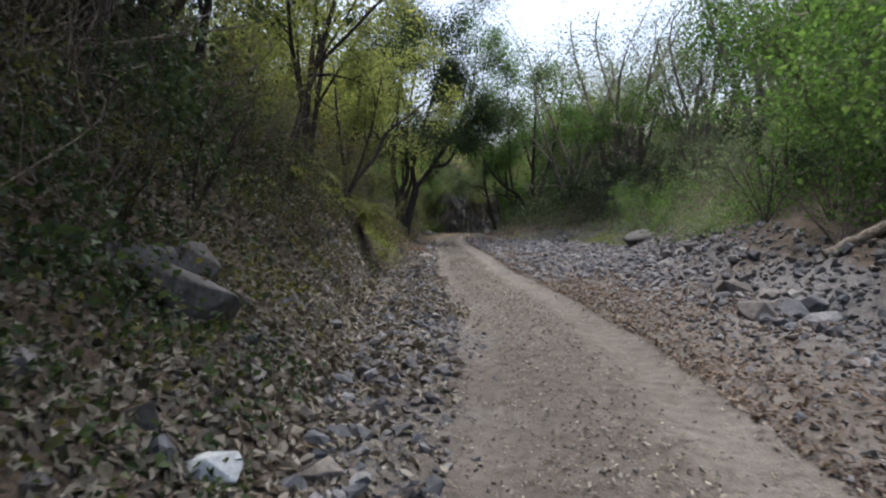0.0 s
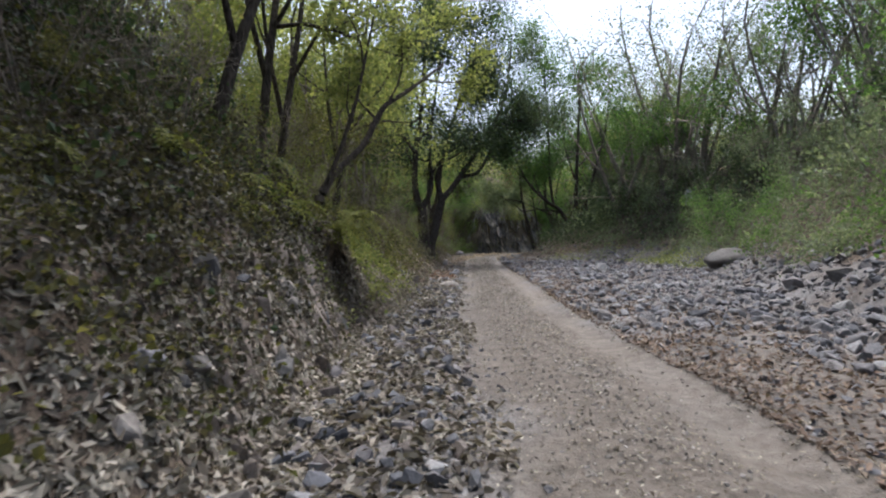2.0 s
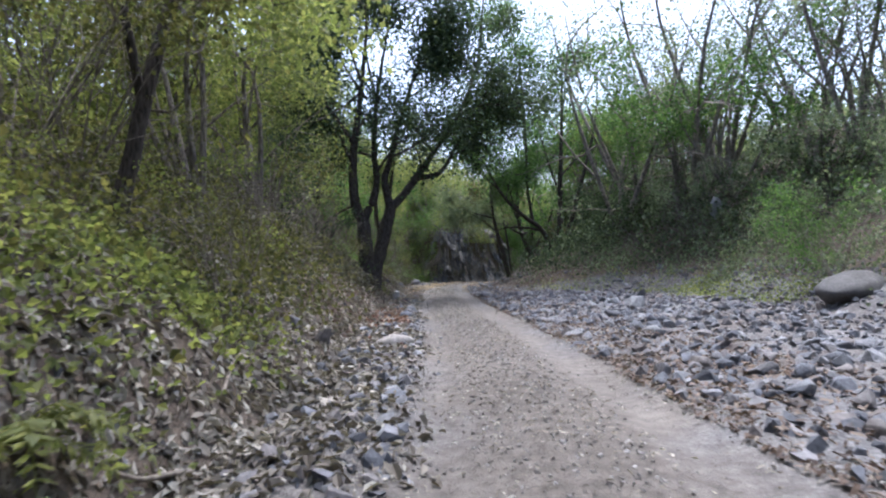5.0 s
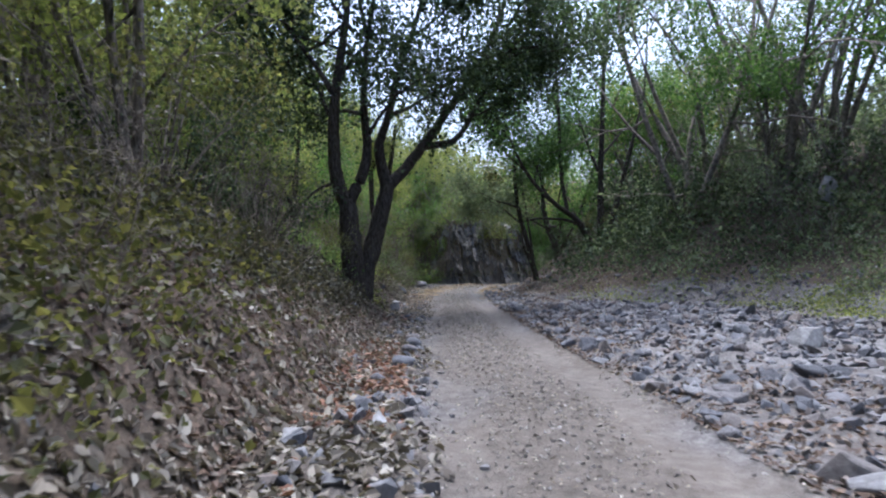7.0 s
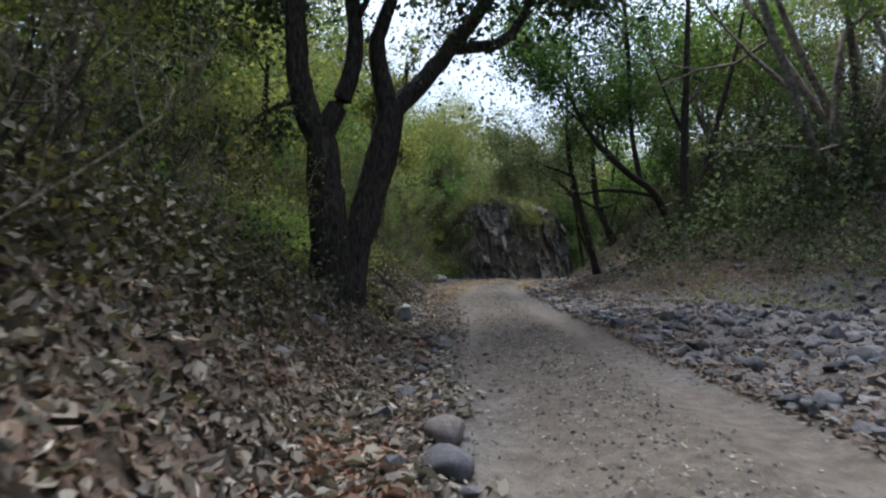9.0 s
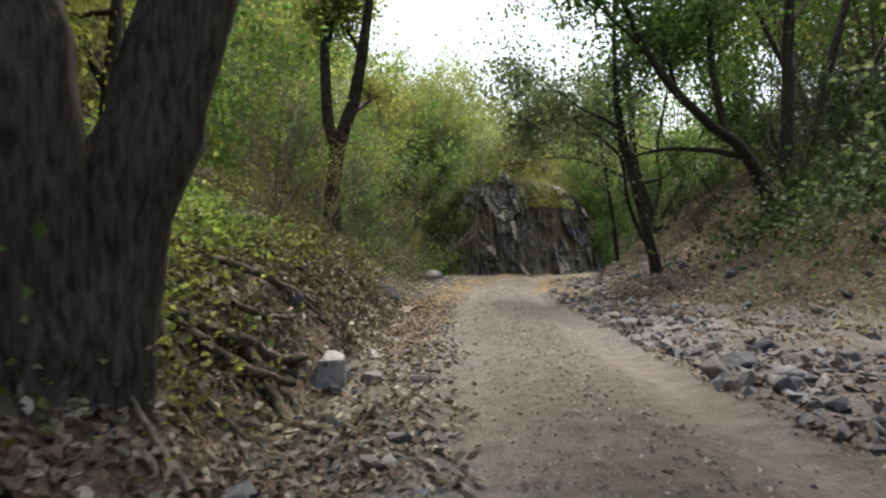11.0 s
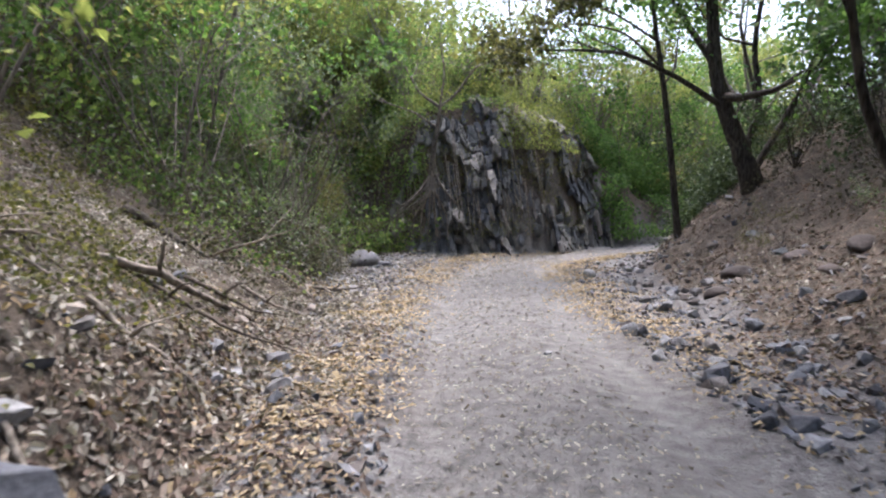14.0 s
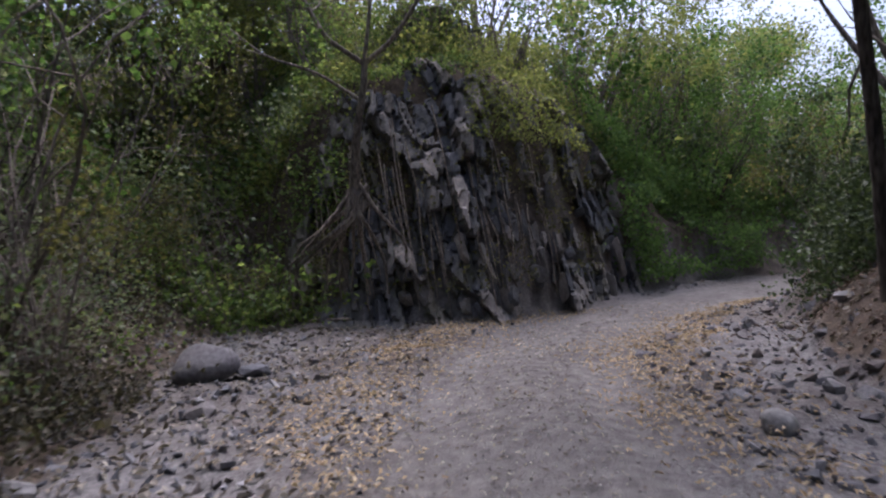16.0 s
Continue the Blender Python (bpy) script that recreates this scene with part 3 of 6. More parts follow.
# Trees by the bend.
plant("tree", [
    [(2.66, 58.1, 0.25, 0.117), (2.60, 58.1, 0.9, 0.078), (2.49, 58.05, 1.9, 0.070), (2.36, 58.0, 3.0, 0.062), (2.19, 57.95, 4.2, 0.055), (1.99, 57.9, 5.4, 0.043), (1.84, 57.8, 8.0, 0.021)],
    [(2.19, 57.95, 4.1, 0.031), (1.44, 57.8, 4.75, 0.025), (0.44, 57.6, 4.9, 0.019), (-0.56, 57.4, 4.6, 0.009)],
    [(2.09, 57.9, 4.6, 0.031), (1.24, 58.2, 5.3, 0.023), (0.34, 58.5, 5.6, 0.012)],
], OLIVE, BARK, "dark leaning tree at the inside of the bend", "tree", 9, depth=3, kids=3, leaves=5000, size=0.1, puff=0.35, shrink=0.45, from_=0.5)
plant("tree", [
    [(4.10, 57.70, 1.25, 0.3), (3.80, 57.70, 2.15, 0.2), (3.40, 57.70, 3.15, 0.17), (3.15, 57.70, 4.05, 0.14), (3.10, 57.70, 5.45, 0.11), (3.00, 57.70, 8.75, 0.04)],
    [(3.35, 57.70, 3.25, 0.068), (2.40, 57.45, 3.75, 0.050), (1.30, 57.20, 4.20, 0.037), (0.42, 56.95, 4.20, 0.028), (-0.50, 56.70, 4.15, 0.012)],
    [(3.75, 57.70, 2.25, 0.081), (4.10, 57.70, 3.35, 0.068), (3.90, 57.70, 4.45, 0.056), (4.40, 57.70, 6.75, 0.031), (4.80, 57.90, 9.25, 0.015)],
    [(3.90, 57.70, 1.85, 0.074), (5.00, 57.80, 3.65, 0.062), (6.00, 57.90, 6.25, 0.037), (6.40, 58.10, 9.05, 0.019)],
], GREEN, BARK, "large dark spreading tree on the leaf-strewn slope", "tree", 12, depth=3, kids=4, leaves=15000, size=0.11, puff=0.55, shrink=0.45, from_=0.4, dry=(1,), clumps=260)

# Thin trees on the steep bank.
plant("tree", [
    [(-2.85, 15.8, 2.0, 0.10), (-2.76, 15.9, 2.3, 0.07), (-2.6, 16.32, 2.66, 0.062), (-2.28, 16.74, 3.06, 0.056), (-2.02, 17.16, 3.82, 0.05), (-1.66, 17.58, 4.14, 0.04), (-1.0, 18.2, 4.8, 0.02)],
    [(-2.72, 15.9, 2.35, 0.045), (-2.55, 16.0, 2.8, 0.04), (-2.38, 16.1, 3.3, 0.035), (-2.24, 16.2, 3.81, 0.03), (-2.0, 16.5, 5.2, 0.015)],
], LIME, BARK, "thin leaning tree rooted in the eroded cut bank", "tree", 14, depth=3, kids=3, leaves=4200, size=0.07, puff=0.3, shrink=0.42, from_=0.5)
for k, (x, y, lean, h) in enumerate([(-4.2, 16.8, 0.08, 6.0), (-3.75, 14.0, 0.3, 5.0), (-4.6, 18.6, 0.15, 6.5), (-4.3, 21.5, 0.25, 6.5), (-5.2, 12.5, 0.2, 6.5)]):
    z = z_at(x, y)
    plant("tree", [
        [(x, y, z - 0.15, 0.11), (x + lean * 1.0, y + 0.3, z + h * 0.25, 0.085), (x + lean * 2.4, y + 0.7, z + h * 0.55, 0.065), (x + lean * 4.0, y + 1.2, z + h, 0.025)],
        [(x + lean * 0.9, y + 0.3, z + h * 0.24, 0.06), (x - 0.3 + lean * 1.4, y, z + h * 0.5, 0.045), (x - 0.6 + lean * 2, y + 0.2, z + h * 0.85, 0.02)],
        [(x + lean * 1.6, y + 0.5, z + h * 0.4, 0.05), (x + lean * 3 + 0.7, y + 0.4, z + h * 0.6, 0.035), (x + lean * 4 + 1.4, y + 0.6, z + h * 0.82, 0.015)],
    ], LIME if k != 4 else DARK_GREEN, BARK, "thin-stemmed tree leaning out from the steep bank", "tree", 50 + k, depth=3, kids=3, leaves=3600, size=0.08, puff=0.42, shrink=0.42, from_=0.4)
plant("tree", [
    [(-4.95, 47.3, 1.4, 0.20), (-4.9, 47.3, 2.2, 0.16), (-4.86, 47.3, 2.75, 0.15), (-4.75, 47.3, 3.3, 0.14), (-4.45, 47.3, 4.03, 0.12), (-4.27, 47.3, 4.95, 0.11), (-3.97, 47.3, 7.0, 0.06)],
    [(-4.82, 47.3, 3.1, 0.12), (-4.98, 47.3, 3.68, 0.11), (-5.0, 47.3, 4.7, 0.10), (-5.01, 47.3, 6.6, 0.05)],
], LIME, BARK, "forked dark-barked tree above the root-bound bank", "tree", 17, depth=3, kids=3, leaves=9000, size=0.08, puff=0.45, shrink=0.42, from_=0.6)
plant("tree", [
    [(-7.6, 44.0, 1.6, 0.16), (-7.35, 44.0, 3.12, 0.12), (-7.22, 44.0, 4.1, 0.10), (-7.0, 44.0, 6.5, 0.04)],
], LIME, BARK, "dark-stemmed tree on the bank", "tree", 18, depth=3, kids=4, leaves=6500, size=0.085, puff=0.45, shrink=0.45, from_=0.4)

# ---- shrubs and slope trees, scattered on the banks ----


def stems_from(rng, n, h, lean, r):
    out = []
    for _ in range(n):
        a, b = rng.uniform(0, 2 * np.pi), rng.uniform(0.15, lean)
        top = np.array([np.cos(a) * b, np.sin(a) * b, 1.0]) * h * rng.uniform(0.6, 1.0)
        bow = rng.normal(size=3) * 0.12 * h
        out.append([(0, 0, -0.1, r), (*(top * 0.4 + bow * 0.6), r * 0.7), (*(top * 0.75 + bow), r * 0.45), (*top, r * 0.2)])
    return out


def kind_of(name, leaf, bark, label, category, seed, h, n, lean, r, leaves, size, puff, depth=2, kids=4, **more):
    rng = np.random.default_rng(seed)
    return dict(name=name, limbs=stems_from(rng, n, h, lean, r), leaf=leaf, bark=bark, label=label, category=category, seed=seed, leaves=leaves, size=size, puff=puff, depth=depth, kids=kids, **more)


KINDS = {
    "lime": kind_of("shrub", LIME, GREY_BARK, "feathery yellow-green shrub on the bank", "shrub", 101, 2.6, 7, 0.8, 0.020, 3600, 0.066, 0.26),
    "green": kind_of("shrub", GREEN, GREY_BARK, "leafy fresh green shrub on the slope", "shrub", 102, 2.8, 7, 0.85, 0.020, 4600, 0.09, 0.3),
    "dusty": kind_of("shrub", HAZY, GREY_BARK, "grey-green shrub on the slope, haze put into its colour", "shrub", 103, 2.6, 7, 0.9, 0.016, 4200, 0.075, 0.3),
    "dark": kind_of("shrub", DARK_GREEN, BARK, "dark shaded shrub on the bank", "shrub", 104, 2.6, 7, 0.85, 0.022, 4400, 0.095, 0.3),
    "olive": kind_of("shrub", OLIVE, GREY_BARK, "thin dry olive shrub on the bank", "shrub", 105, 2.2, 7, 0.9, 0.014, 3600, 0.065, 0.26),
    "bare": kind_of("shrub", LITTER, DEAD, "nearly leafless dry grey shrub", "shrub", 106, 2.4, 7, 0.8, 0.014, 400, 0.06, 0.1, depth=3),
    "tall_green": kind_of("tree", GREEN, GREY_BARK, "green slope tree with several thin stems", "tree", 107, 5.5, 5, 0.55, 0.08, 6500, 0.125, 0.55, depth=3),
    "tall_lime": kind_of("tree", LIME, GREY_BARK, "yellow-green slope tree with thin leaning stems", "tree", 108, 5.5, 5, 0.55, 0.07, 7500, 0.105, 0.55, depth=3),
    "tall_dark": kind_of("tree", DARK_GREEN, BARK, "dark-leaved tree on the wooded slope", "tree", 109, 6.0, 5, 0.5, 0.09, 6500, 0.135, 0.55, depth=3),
    "tall_bare": kind_of("tree", HAZY, DEAD, "pale half-bare tree on the wooded slope", "tree", 110, 6.5, 4, 0.6, 0.08, 2300, 0.075, 0.45, depth=3, kids=4),
}
for spec in KINDS.values():
    spec.update(kids=max(3, spec["kids"] - 1), from_=0.1, shrink=0.5, sides=5, twiggy=(1.0 if spec["name"] == "shrub" else 0.6) if spec["leaves"] < 1500 or "bare" in spec["label"] else 0.12)
FIRST = {}


def grow(kind, x, y, scale=1.0, turn=0.0, lift=0.0):
    at = (x, y, z_at(x, y) - 0.03 + lift)
    m = pose(*at, 0, 0, turn) @ Matrix.Diagonal((scale, scale, scale, 1))
    if kind not in FIRST:
        FIRST[kind] = plant(**KINDS[kind])
        FIRST[kind].matrix_basis = m
        return FIRST[kind]
    first = FIRST[kind]
    ob = copy_thing(first, m)
    ob.matrix_basis = m
    return ob


rnd = random.Random(4)
# (kinds, y from, y to, distance from the foot of the bank, how many, size)
LEFT = [
    ("olive bare olive dark", 1, 15, (0.9, 2.4), 9, (0.3, 0.55)),
    ("olive bare dark", 3, 14, (1.6, 3.2), 12, (0.5, 0.85)),
    ("dark olive bare olive bare", 1, 15, (2.4, 5.0), 20, (0.8, 1.2)),
    ("tall_dark tall_dark tall_lime", -3, 15, (3.2, 7.0), 13, (0.9, 1.25)),
    ("lime olive", 15, 22, (0.6, 2.0), 6, (0.35, 0.6)),
    ("lime olive", 17, 26, (1.8, 4.5), 8, (0.8, 1.2)),
    ("bare olive bare", 22, 36, (0.8, 2.4), 11, (0.35, 0.7)),
    ("olive lime bare", 25, 36, (2.0, 4.5), 9, (0.7, 1.1)),
    ("tall_lime", 19, 28, (5.0, 9), 4, (0.9, 1.2)),
    ("tall_lime", 27, 41, (3.8, 8), 8, (0.9, 1.2)),
    ("dark olive dark", 29, 36.5, (1.3, 3.2), 9, (0.45, 0.85)),
    ("lime green lime", 36, 47, (3.0, 8), 10, (0.8, 1.3)),
    ("lime olive", 41, 47, (0.8, 2.4), 4, (0.3, 0.6)),
    ("tall_lime", 40, 62, (5.5, 11), 9, (1.0, 1.4)),
    ("lime lime green", 48, 57, (3.2, 7), 8, (0.8, 1.2)),
    ("olive dark dusty", 55, 64, (0.8, 3.0), 10, (0.5, 0.8)),
    ("bare", 55, 61, (0.3, 2.5), 6, (0.35, 0.6)),
    ("olive dusty olive green", 57, 66, (3, 8), 14, (1.1, 1.6)),
    ("tall_lime tall_green", 60, 69, (4, 11), 12, (1.0, 1.4)),
    ("olive lime olive", 49, 60, (2.6, 6.5), 11, (1.1, 1.6)),
]
RIGHT = [
    ("green green dark", 5, 21, (1.7, 4.2), 14, (0.8, 1.2)),
    ("tall_green", 5, 23, (4, 8), 7, (0.9, 1.2)),
    ("dusty green dusty", 20, 34, (0.7, 4), 11, (0.5, 1.0)),
    ("tall_bare dusty", 21, 36, (5, 10), 7, (0.8, 1.1)),
    ("dark dusty dark", 35, 46, (1.8, 6), 14, (0.7, 1.1)),
    ("tall_bare tall_bare dusty", 34, 47, (6, 13), 9, (1.0, 1.3)),
    ("tall_bare", 28, 46, (4.5, 10), 9, (1.3, 1.8)),
    ("dusty tall_green", 26, 48, (5, 12), 8, (0.9, 1.2)),
    ("dark dark", 46, 60, (5.0, 8), 7, (0.5, 0.9)),
    ("tall_bare tall_lime tall_bare", 46, 66, (7, 13), 9, (0.9, 1.2)),
    ("lime green lime", 52, 67, (5.5, 10), 12, (1.3, 1.8)),
    ("dark olive dark", 60, 67, (0.6, 3.0), 8, (0.5, 0.9)),
    ("dark olive dark dusty", 50, 61, (2.6, 7), 18, (0.45, 0.9)),
    ("olive dusty", 48, 60, (1.2, 3.5), 8, (0.2, 0.35)),
]
for table, side in ((LEFT, -1), (RIGHT, 1)):
    for kinds, y0, y1, (s0, s1), count, (c0, c1) in table:
        for k in range(count):
            y = y0 + (y1 - y0) * (k + rnd.random()) / count
            s = rnd.uniform(s0, s1)
            x = float(left_foot(y)) - s if side < 0 else float(right_foot(y)) + s
            grow(rnd.choice(kinds.split()), x, y, rnd.uniform(c0, c1), rnd.uniform(0, 360))
# Wood behind the bend.
for k in range(15):
    x = -10 + 30 * (k + rnd.random()) / 15
    y = float(north_foot(x)) + rnd.uniform(4.5, 11)
    if not -2.5 < x < 13:
        grow(rnd.choice(["tall_lime", "tall_lime", "tall_green", "tall_bare"]), x, y, rnd.uniform(0.9, 1.2), rnd.uniform(0, 360))
for k in range(12):
    x = -4.2 + 7.4 * (k + rnd.random()) / 12
    y = float(north_foot(x)) + rnd.uniform(0.8, 2.6)
    grow(rnd.choice(["lime", "olive", "green"]), x, y, rnd.uniform(0.5, 0.9), rnd.uniform(0, 360))
for k in range(14):
    x = 3.2 + 11 * (k + rnd.random()) / 14
    y = float(north_foot(x)) + rnd.uniform(0.5, 3.5)
    grow(rnd.choice(["green", "dark", "green", "lime"]), x, y, rnd.uniform(0.7, 1.15), rnd.uniform(0, 360))
for x, y, k, c in ((-4.6, 63.2, "olive", 0.9), (-3.7, 63.3, "olive", 0.6), (-5.4, 64.0, "olive", 1.3), (-4.2, 64.6, "dusty", 1.1), (-6.3, 62.6, "olive", 1.4), (-5.6, 61.2, "dark", 0.8)):
    grow(k, x, y, c, 70 * x)
for x, y, k, c in ((-4.9, 46.3, "lime", 0.75), (-5.3, 45.0, "lime", 0.8)):
    grow(k, x, y, c, 70 * x)
for k in range(8):
    x = -9 + 6 * (k + rnd.random()) / 8
    y = float(north_foot(x)) + rnd.uniform(2.0, 6.5)
    grow(rnd.choice(["tall_green", "tall_lime"]), x, y, rnd.uniform(0.7, 1.0), rnd.uniform(0, 360))
for k in range(9):
    x = 3 + 11 * (k + rnd.random()) / 9
    grow(rnd.choice(["lime", "green"]), x, float(north_foot(x)) + rnd.uniform(3, 6), rnd.uniform(1.3, 1.7), rnd.uniform(0, 360))
for x, y, k, c in ((-5.5, 57.0, "green", 1.15), (-5.0, 58.4, "dusty", 1.1), (-6.6, 55.5, "lime", 1.3), (-5.6, 58.6, "green", 1.3), (-6.6, 56.4, "green", 1.5), (-7.5, 52.5, "lime", 1.5), (-6.4, 60.5, "green", 1.5), (-5.0, 25.5, "tall_lime", 1.1), (-5.3, 29.5, "tall_lime", 1.2), (7.6, 54.2, "tall_green", 1.25), (7.4, 58.6, "tall_green", 1.2), (6.4, 61.5, "tall_green", 1.0), (3.2, 69.0, "tall_lime", 0.8), (5.4, 71.0, "tall_lime", 0.85), (8.0, 72.5, "tall_green", 0.9), (0.8, 69.5, "tall_bare", 0.8), (7.8, 45.6, "tall_bare", 1.75), (9.6, 43.4, "tall_bare", 1.7)):
    grow(k, x, y, c, 70 * x)
# Mostly unseen trees beside and behind the start, added to shade the bank.
for x, y, c in ((-4.6, -3.0, 1.3), (-3.6, 0.6, 1.2), (-4.4, 3.2, 1.25), (-3.4, -6.5, 1.3), (-5.2, 6.5, 1.2)):
    grow("tall_dark", x, y, c, 50 * x)

# ---- rocks ----


def ico(sub):
    bm = bmesh.new()
    bmesh.ops.create_icosphere(bm, subdivisions=sub, radius=1.0)
    v = np.array([tuple(q.co) for q in bm.verts])
    f = np.array([[q.index for q in face.verts] for face in bm.faces])
    bm.free()
    return v, f


BALL = {k: ico(k) for k in (1, 2, 3)}


def rock_shape(rng, sub, cuts=9, deep=(0.45, 0.85), round_=0.0):
    """A ball with flat sides cut from it, so that it reads as a broken stone."""
    v, f = BALL[sub]
    v = v.copy()
    for _ in range(cuts):
        n = rng.normal(size=3)
        n /= np.linalg.norm(n)
        d = rng.uniform(*deep)
        over = np.maximum(v @ n - d, 0)
        v -= over[:, None] * n * (1 - round_)
    v += rng.normal(size=v.shape) * (0.015 if sub > 1 else 0.04)
    return v / np.abs(v).max(), f


def turns(rng, n, tilt=0.5):
    """n turning matrices, mostly about the upright."""
    a = rng.uniform(0, 2 * np.pi, n)
    b, c = rng.normal(size=n) * tilt, rng.normal(size=n) * tilt
    o, l = np.zeros(n), np.ones(n)
    rz = np.stack([np.cos(a), -np.sin(a), o, np.sin(a), np.cos(a), o, o, o, l], 1).reshape(n, 3, 3)
    rx = np.stack([l, o, o, o, np.cos(b), -np.sin(b), o, np.sin(b), np.cos(b)], 1).reshape(n, 3, 3)
    ry = np.stack([np.cos(c), o, np.sin(c), o, l, o, -np.sin(c), o, np.cos(c)], 1).reshape(n, 3, 3)
    return rz @ rx @ ry


def hull_shape(rng, n=12, flat=4.0, bevel=0.0):
    """A broken stone: the hull of points on a rounded block, its edges worn."""
    p = rng.normal(size=(n, 3))
    p /= (np.abs(p) ** flat).sum(1, keepdims=True) ** (1 / flat)
    p *= rng.uniform(0.75, 1.0, (n, 1))
    bm = bmesh.new()
    for q in p:
        bm.verts.new(q)
    done = bmesh.ops.convex_hull(bm, input=bm.verts[:])
    bmesh.ops.delete(bm, geom=list({g for g in done["geom_interior"] + done["geom_unused"] if isinstance(g, bmesh.types.BMVert)}), context="VERTS")
    if bevel:
        bmesh.ops.dissolve_limit(bm, angle_limit=radians(14), verts=bm.verts[:], edges=bm.edges[:])
        bmesh.ops.bevel(bm, geom=bm.edges[:], offset=bevel, segments=1, affect="EDGES", clamp_overlap=True)
    bmesh.ops.triangulate(bm, faces=bm.faces[:])
    bm.verts.index_update()
    v = np.array([tuple(q.co) for q in bm.verts])
    f = np.array([[q.index for q in face.verts] for face in bm.faces])
    bm.free()
    return v, f


rs = np.random.default_rng(21)
SMALL = [hull_shape(rs, 7) for _ in range(12)]
MIDDLE = [hull_shape(rs, 12) for _ in range(12)]
BIG = [build("stone", *hull_shape(rs, 15, 4.0, 0.07), STONE) for _ in range(10)]
ROUND = [build("stone", *rock_shape(rs, 3, 9, (0.6, 0.95), 0.25), STONE, True) for _ in range(4)]


def stone_places(rng, n):
    """Where loose stones lie: (x, y, size)."""
    y = rng.uniform(-2, 67, n)
    lo, hi = left_foot(y) - 0.8, right_foot(y) + 2.0
    x = lo + (hi - lo) * rng.uniform(0, 1, n)
    d = road_gap(x, y)
    patch = fbm(x, y, 0.4, 3, 61)
    want = np.where(d > 1.15, 0.95 + 0.5 * patch, np.where(d < -1.05, np.where(y < 26, 0.95, 0.5) + 0.8 * patch, np.where((d < -0.7) & (y < 44), 0.15 + 0.5 * patch, 0.0)))
    want = np.where((d > 1.15) & (d < 1.7) & (y < 24), want * 0.5, want)
    want = np.where((d > 1.15) & (d < 2.9 + 1.2 * patch) & (y < 15), want * 0.55, want)
    want = np.where((y > 42) & (d > 2.4), want * 0.22, want)
    want = np.where((y > 42) & (d < -1.1), want * 0.8, want)
    want = np.where(x < left_foot(y), want * np.where(y > 43, 0.3, 0.08), want)
    want = np.where(y > north_foot(x) - 0.1, 0, want)
    want = np.where((y > 56) & (y < 62.5) & (d < -1.9) & (x > left_foot(y) - 0.4), 0.8 + patch, want)
    want = np.where((y > 50.5) & (y < 63) & (d > 1.6) & (d < 3.2), 0.75 + 0.7 * patch, want)
    ok = rng.uniform(0, 1, n) < want
    size = 0.034 * (1 - rng.uniform(0, 0.985, n)) ** -0.48
    size = np.minimum(size, rng.uniform(0.08, 0.175, n))
    size = np.where(d < 0, np.minimum(size, 0.1), size)
    size = np.where((d > 1) & (d < 2.9 + 1.2 * patch) & (y < 15), np.minimum(size, 0.06), size)
    size = np.where((d < 0) & (d > -1.1), np.minimum(size, 0.045), size)
    size = np.where(y > 42, size * np.where(y > 51, 0.72, 0.8), size)
    return x[ok], y[ok], size[ok], d[ok]


sx, sy, ss, sd = stone_places(rs, 52000)
sz = land(sx, sy)
near = (np.abs(sd) < 5.0) & (sy > 3) & (sy < 62)
order = np.argsort(-np.where(near, ss / (1 + 0.12 * np.abs(sd)), 0))
picked, rest = order[:290], order[290:]
for k in picked:
    me = BIG[int(rs.integers(10))] if rs.uniform() < 0.93 else ROUND[int(rs.integers(4))]
    ob = new("stone", me)
    s = ss[k] * 1.0
    ob.matrix_basis = pose(sx[k], sy[k], sz[k] + s * 0.22, rs.normal() * 14, rs.normal() * 14, rs.uniform(0, 360)) @ Matrix.Diagonal((s * rs.uniform(0.9, 1.25), s * rs.uniform(0.7, 1.0), s * rs.uniform(0.55, 0.9), 1))
    tagged(ob, "loose grey river stone lying beside the dirt track", "stone", "loose stones of the dry streambed")


def heap(idx, shapes):
    g = Geo()
    which = rs.integers(0, len(shapes), len(idx))
    R = turns(rs, len(idx), 0.35)
    for k, (v, f) in enumerate(shapes):
        i = idx[which == k]
        r = R[which == k]
        if len(i) == 0:
            continue
        sc = ss[i][:, None] * np.stack([rs.uniform(0.8, 1.3, len(i)), rs.uniform(0.7, 1.0, len(i)), rs.uniform(0.5, 0.95, len(i))], 1)
        w = np.einsum("nij,nvj->nvi", r, v[None] * sc[:, None]) + np.stack([sx[i], sy[i], sz[i] + ss[i] * 0.2], 1)[:, None]
        ff = f[None] + (np.arange(len(i)) * len(v))[:, None, None]
        g.add(w.reshape(-1, 3), ff.reshape(-1, 3))
    return g


mid = rest[ss[rest] > 0.075]
tiny = rest[ss[rest] <= 0.075]
gx0 = rs.uniform(-1.5, 1.5, 26000)
gy0 = rs.uniform(0, 63, 26000)
gx0 = np.interp(gy0, ROAD_Y, ROAD_X) + gx0
gd = road_gap(gx0, gy0)
okg = rs.uniform(0, 1, 26000) < np.clip(0.85 + 0.8 * fbm(gx0, gy0, 0.7, 3, 141) - 0.9 * np.exp(-(((gd - 0.75) / 0.3) ** 2)) - 0.4 * np.exp(-(((gd + 0.78) / 0.2) ** 2)), 0.06, 1) * np.interp(gy0, [40, 46], [1.0, 0.6])
base_n = len(sx)
sx, sy, ss = np.append(sx, gx0[okg]), np.append(sy, gy0[okg]), np.append(ss, rs.uniform(0.006, 0.019, okg.sum()) * np.where(np.abs(gd[okg]) < 0.45, 1.4, 1.1) * np.interp(gy0[okg], [36, 46], [1.0, 0.65]))
sz = np.append(sz, land(gx0[okg], gy0[okg]))
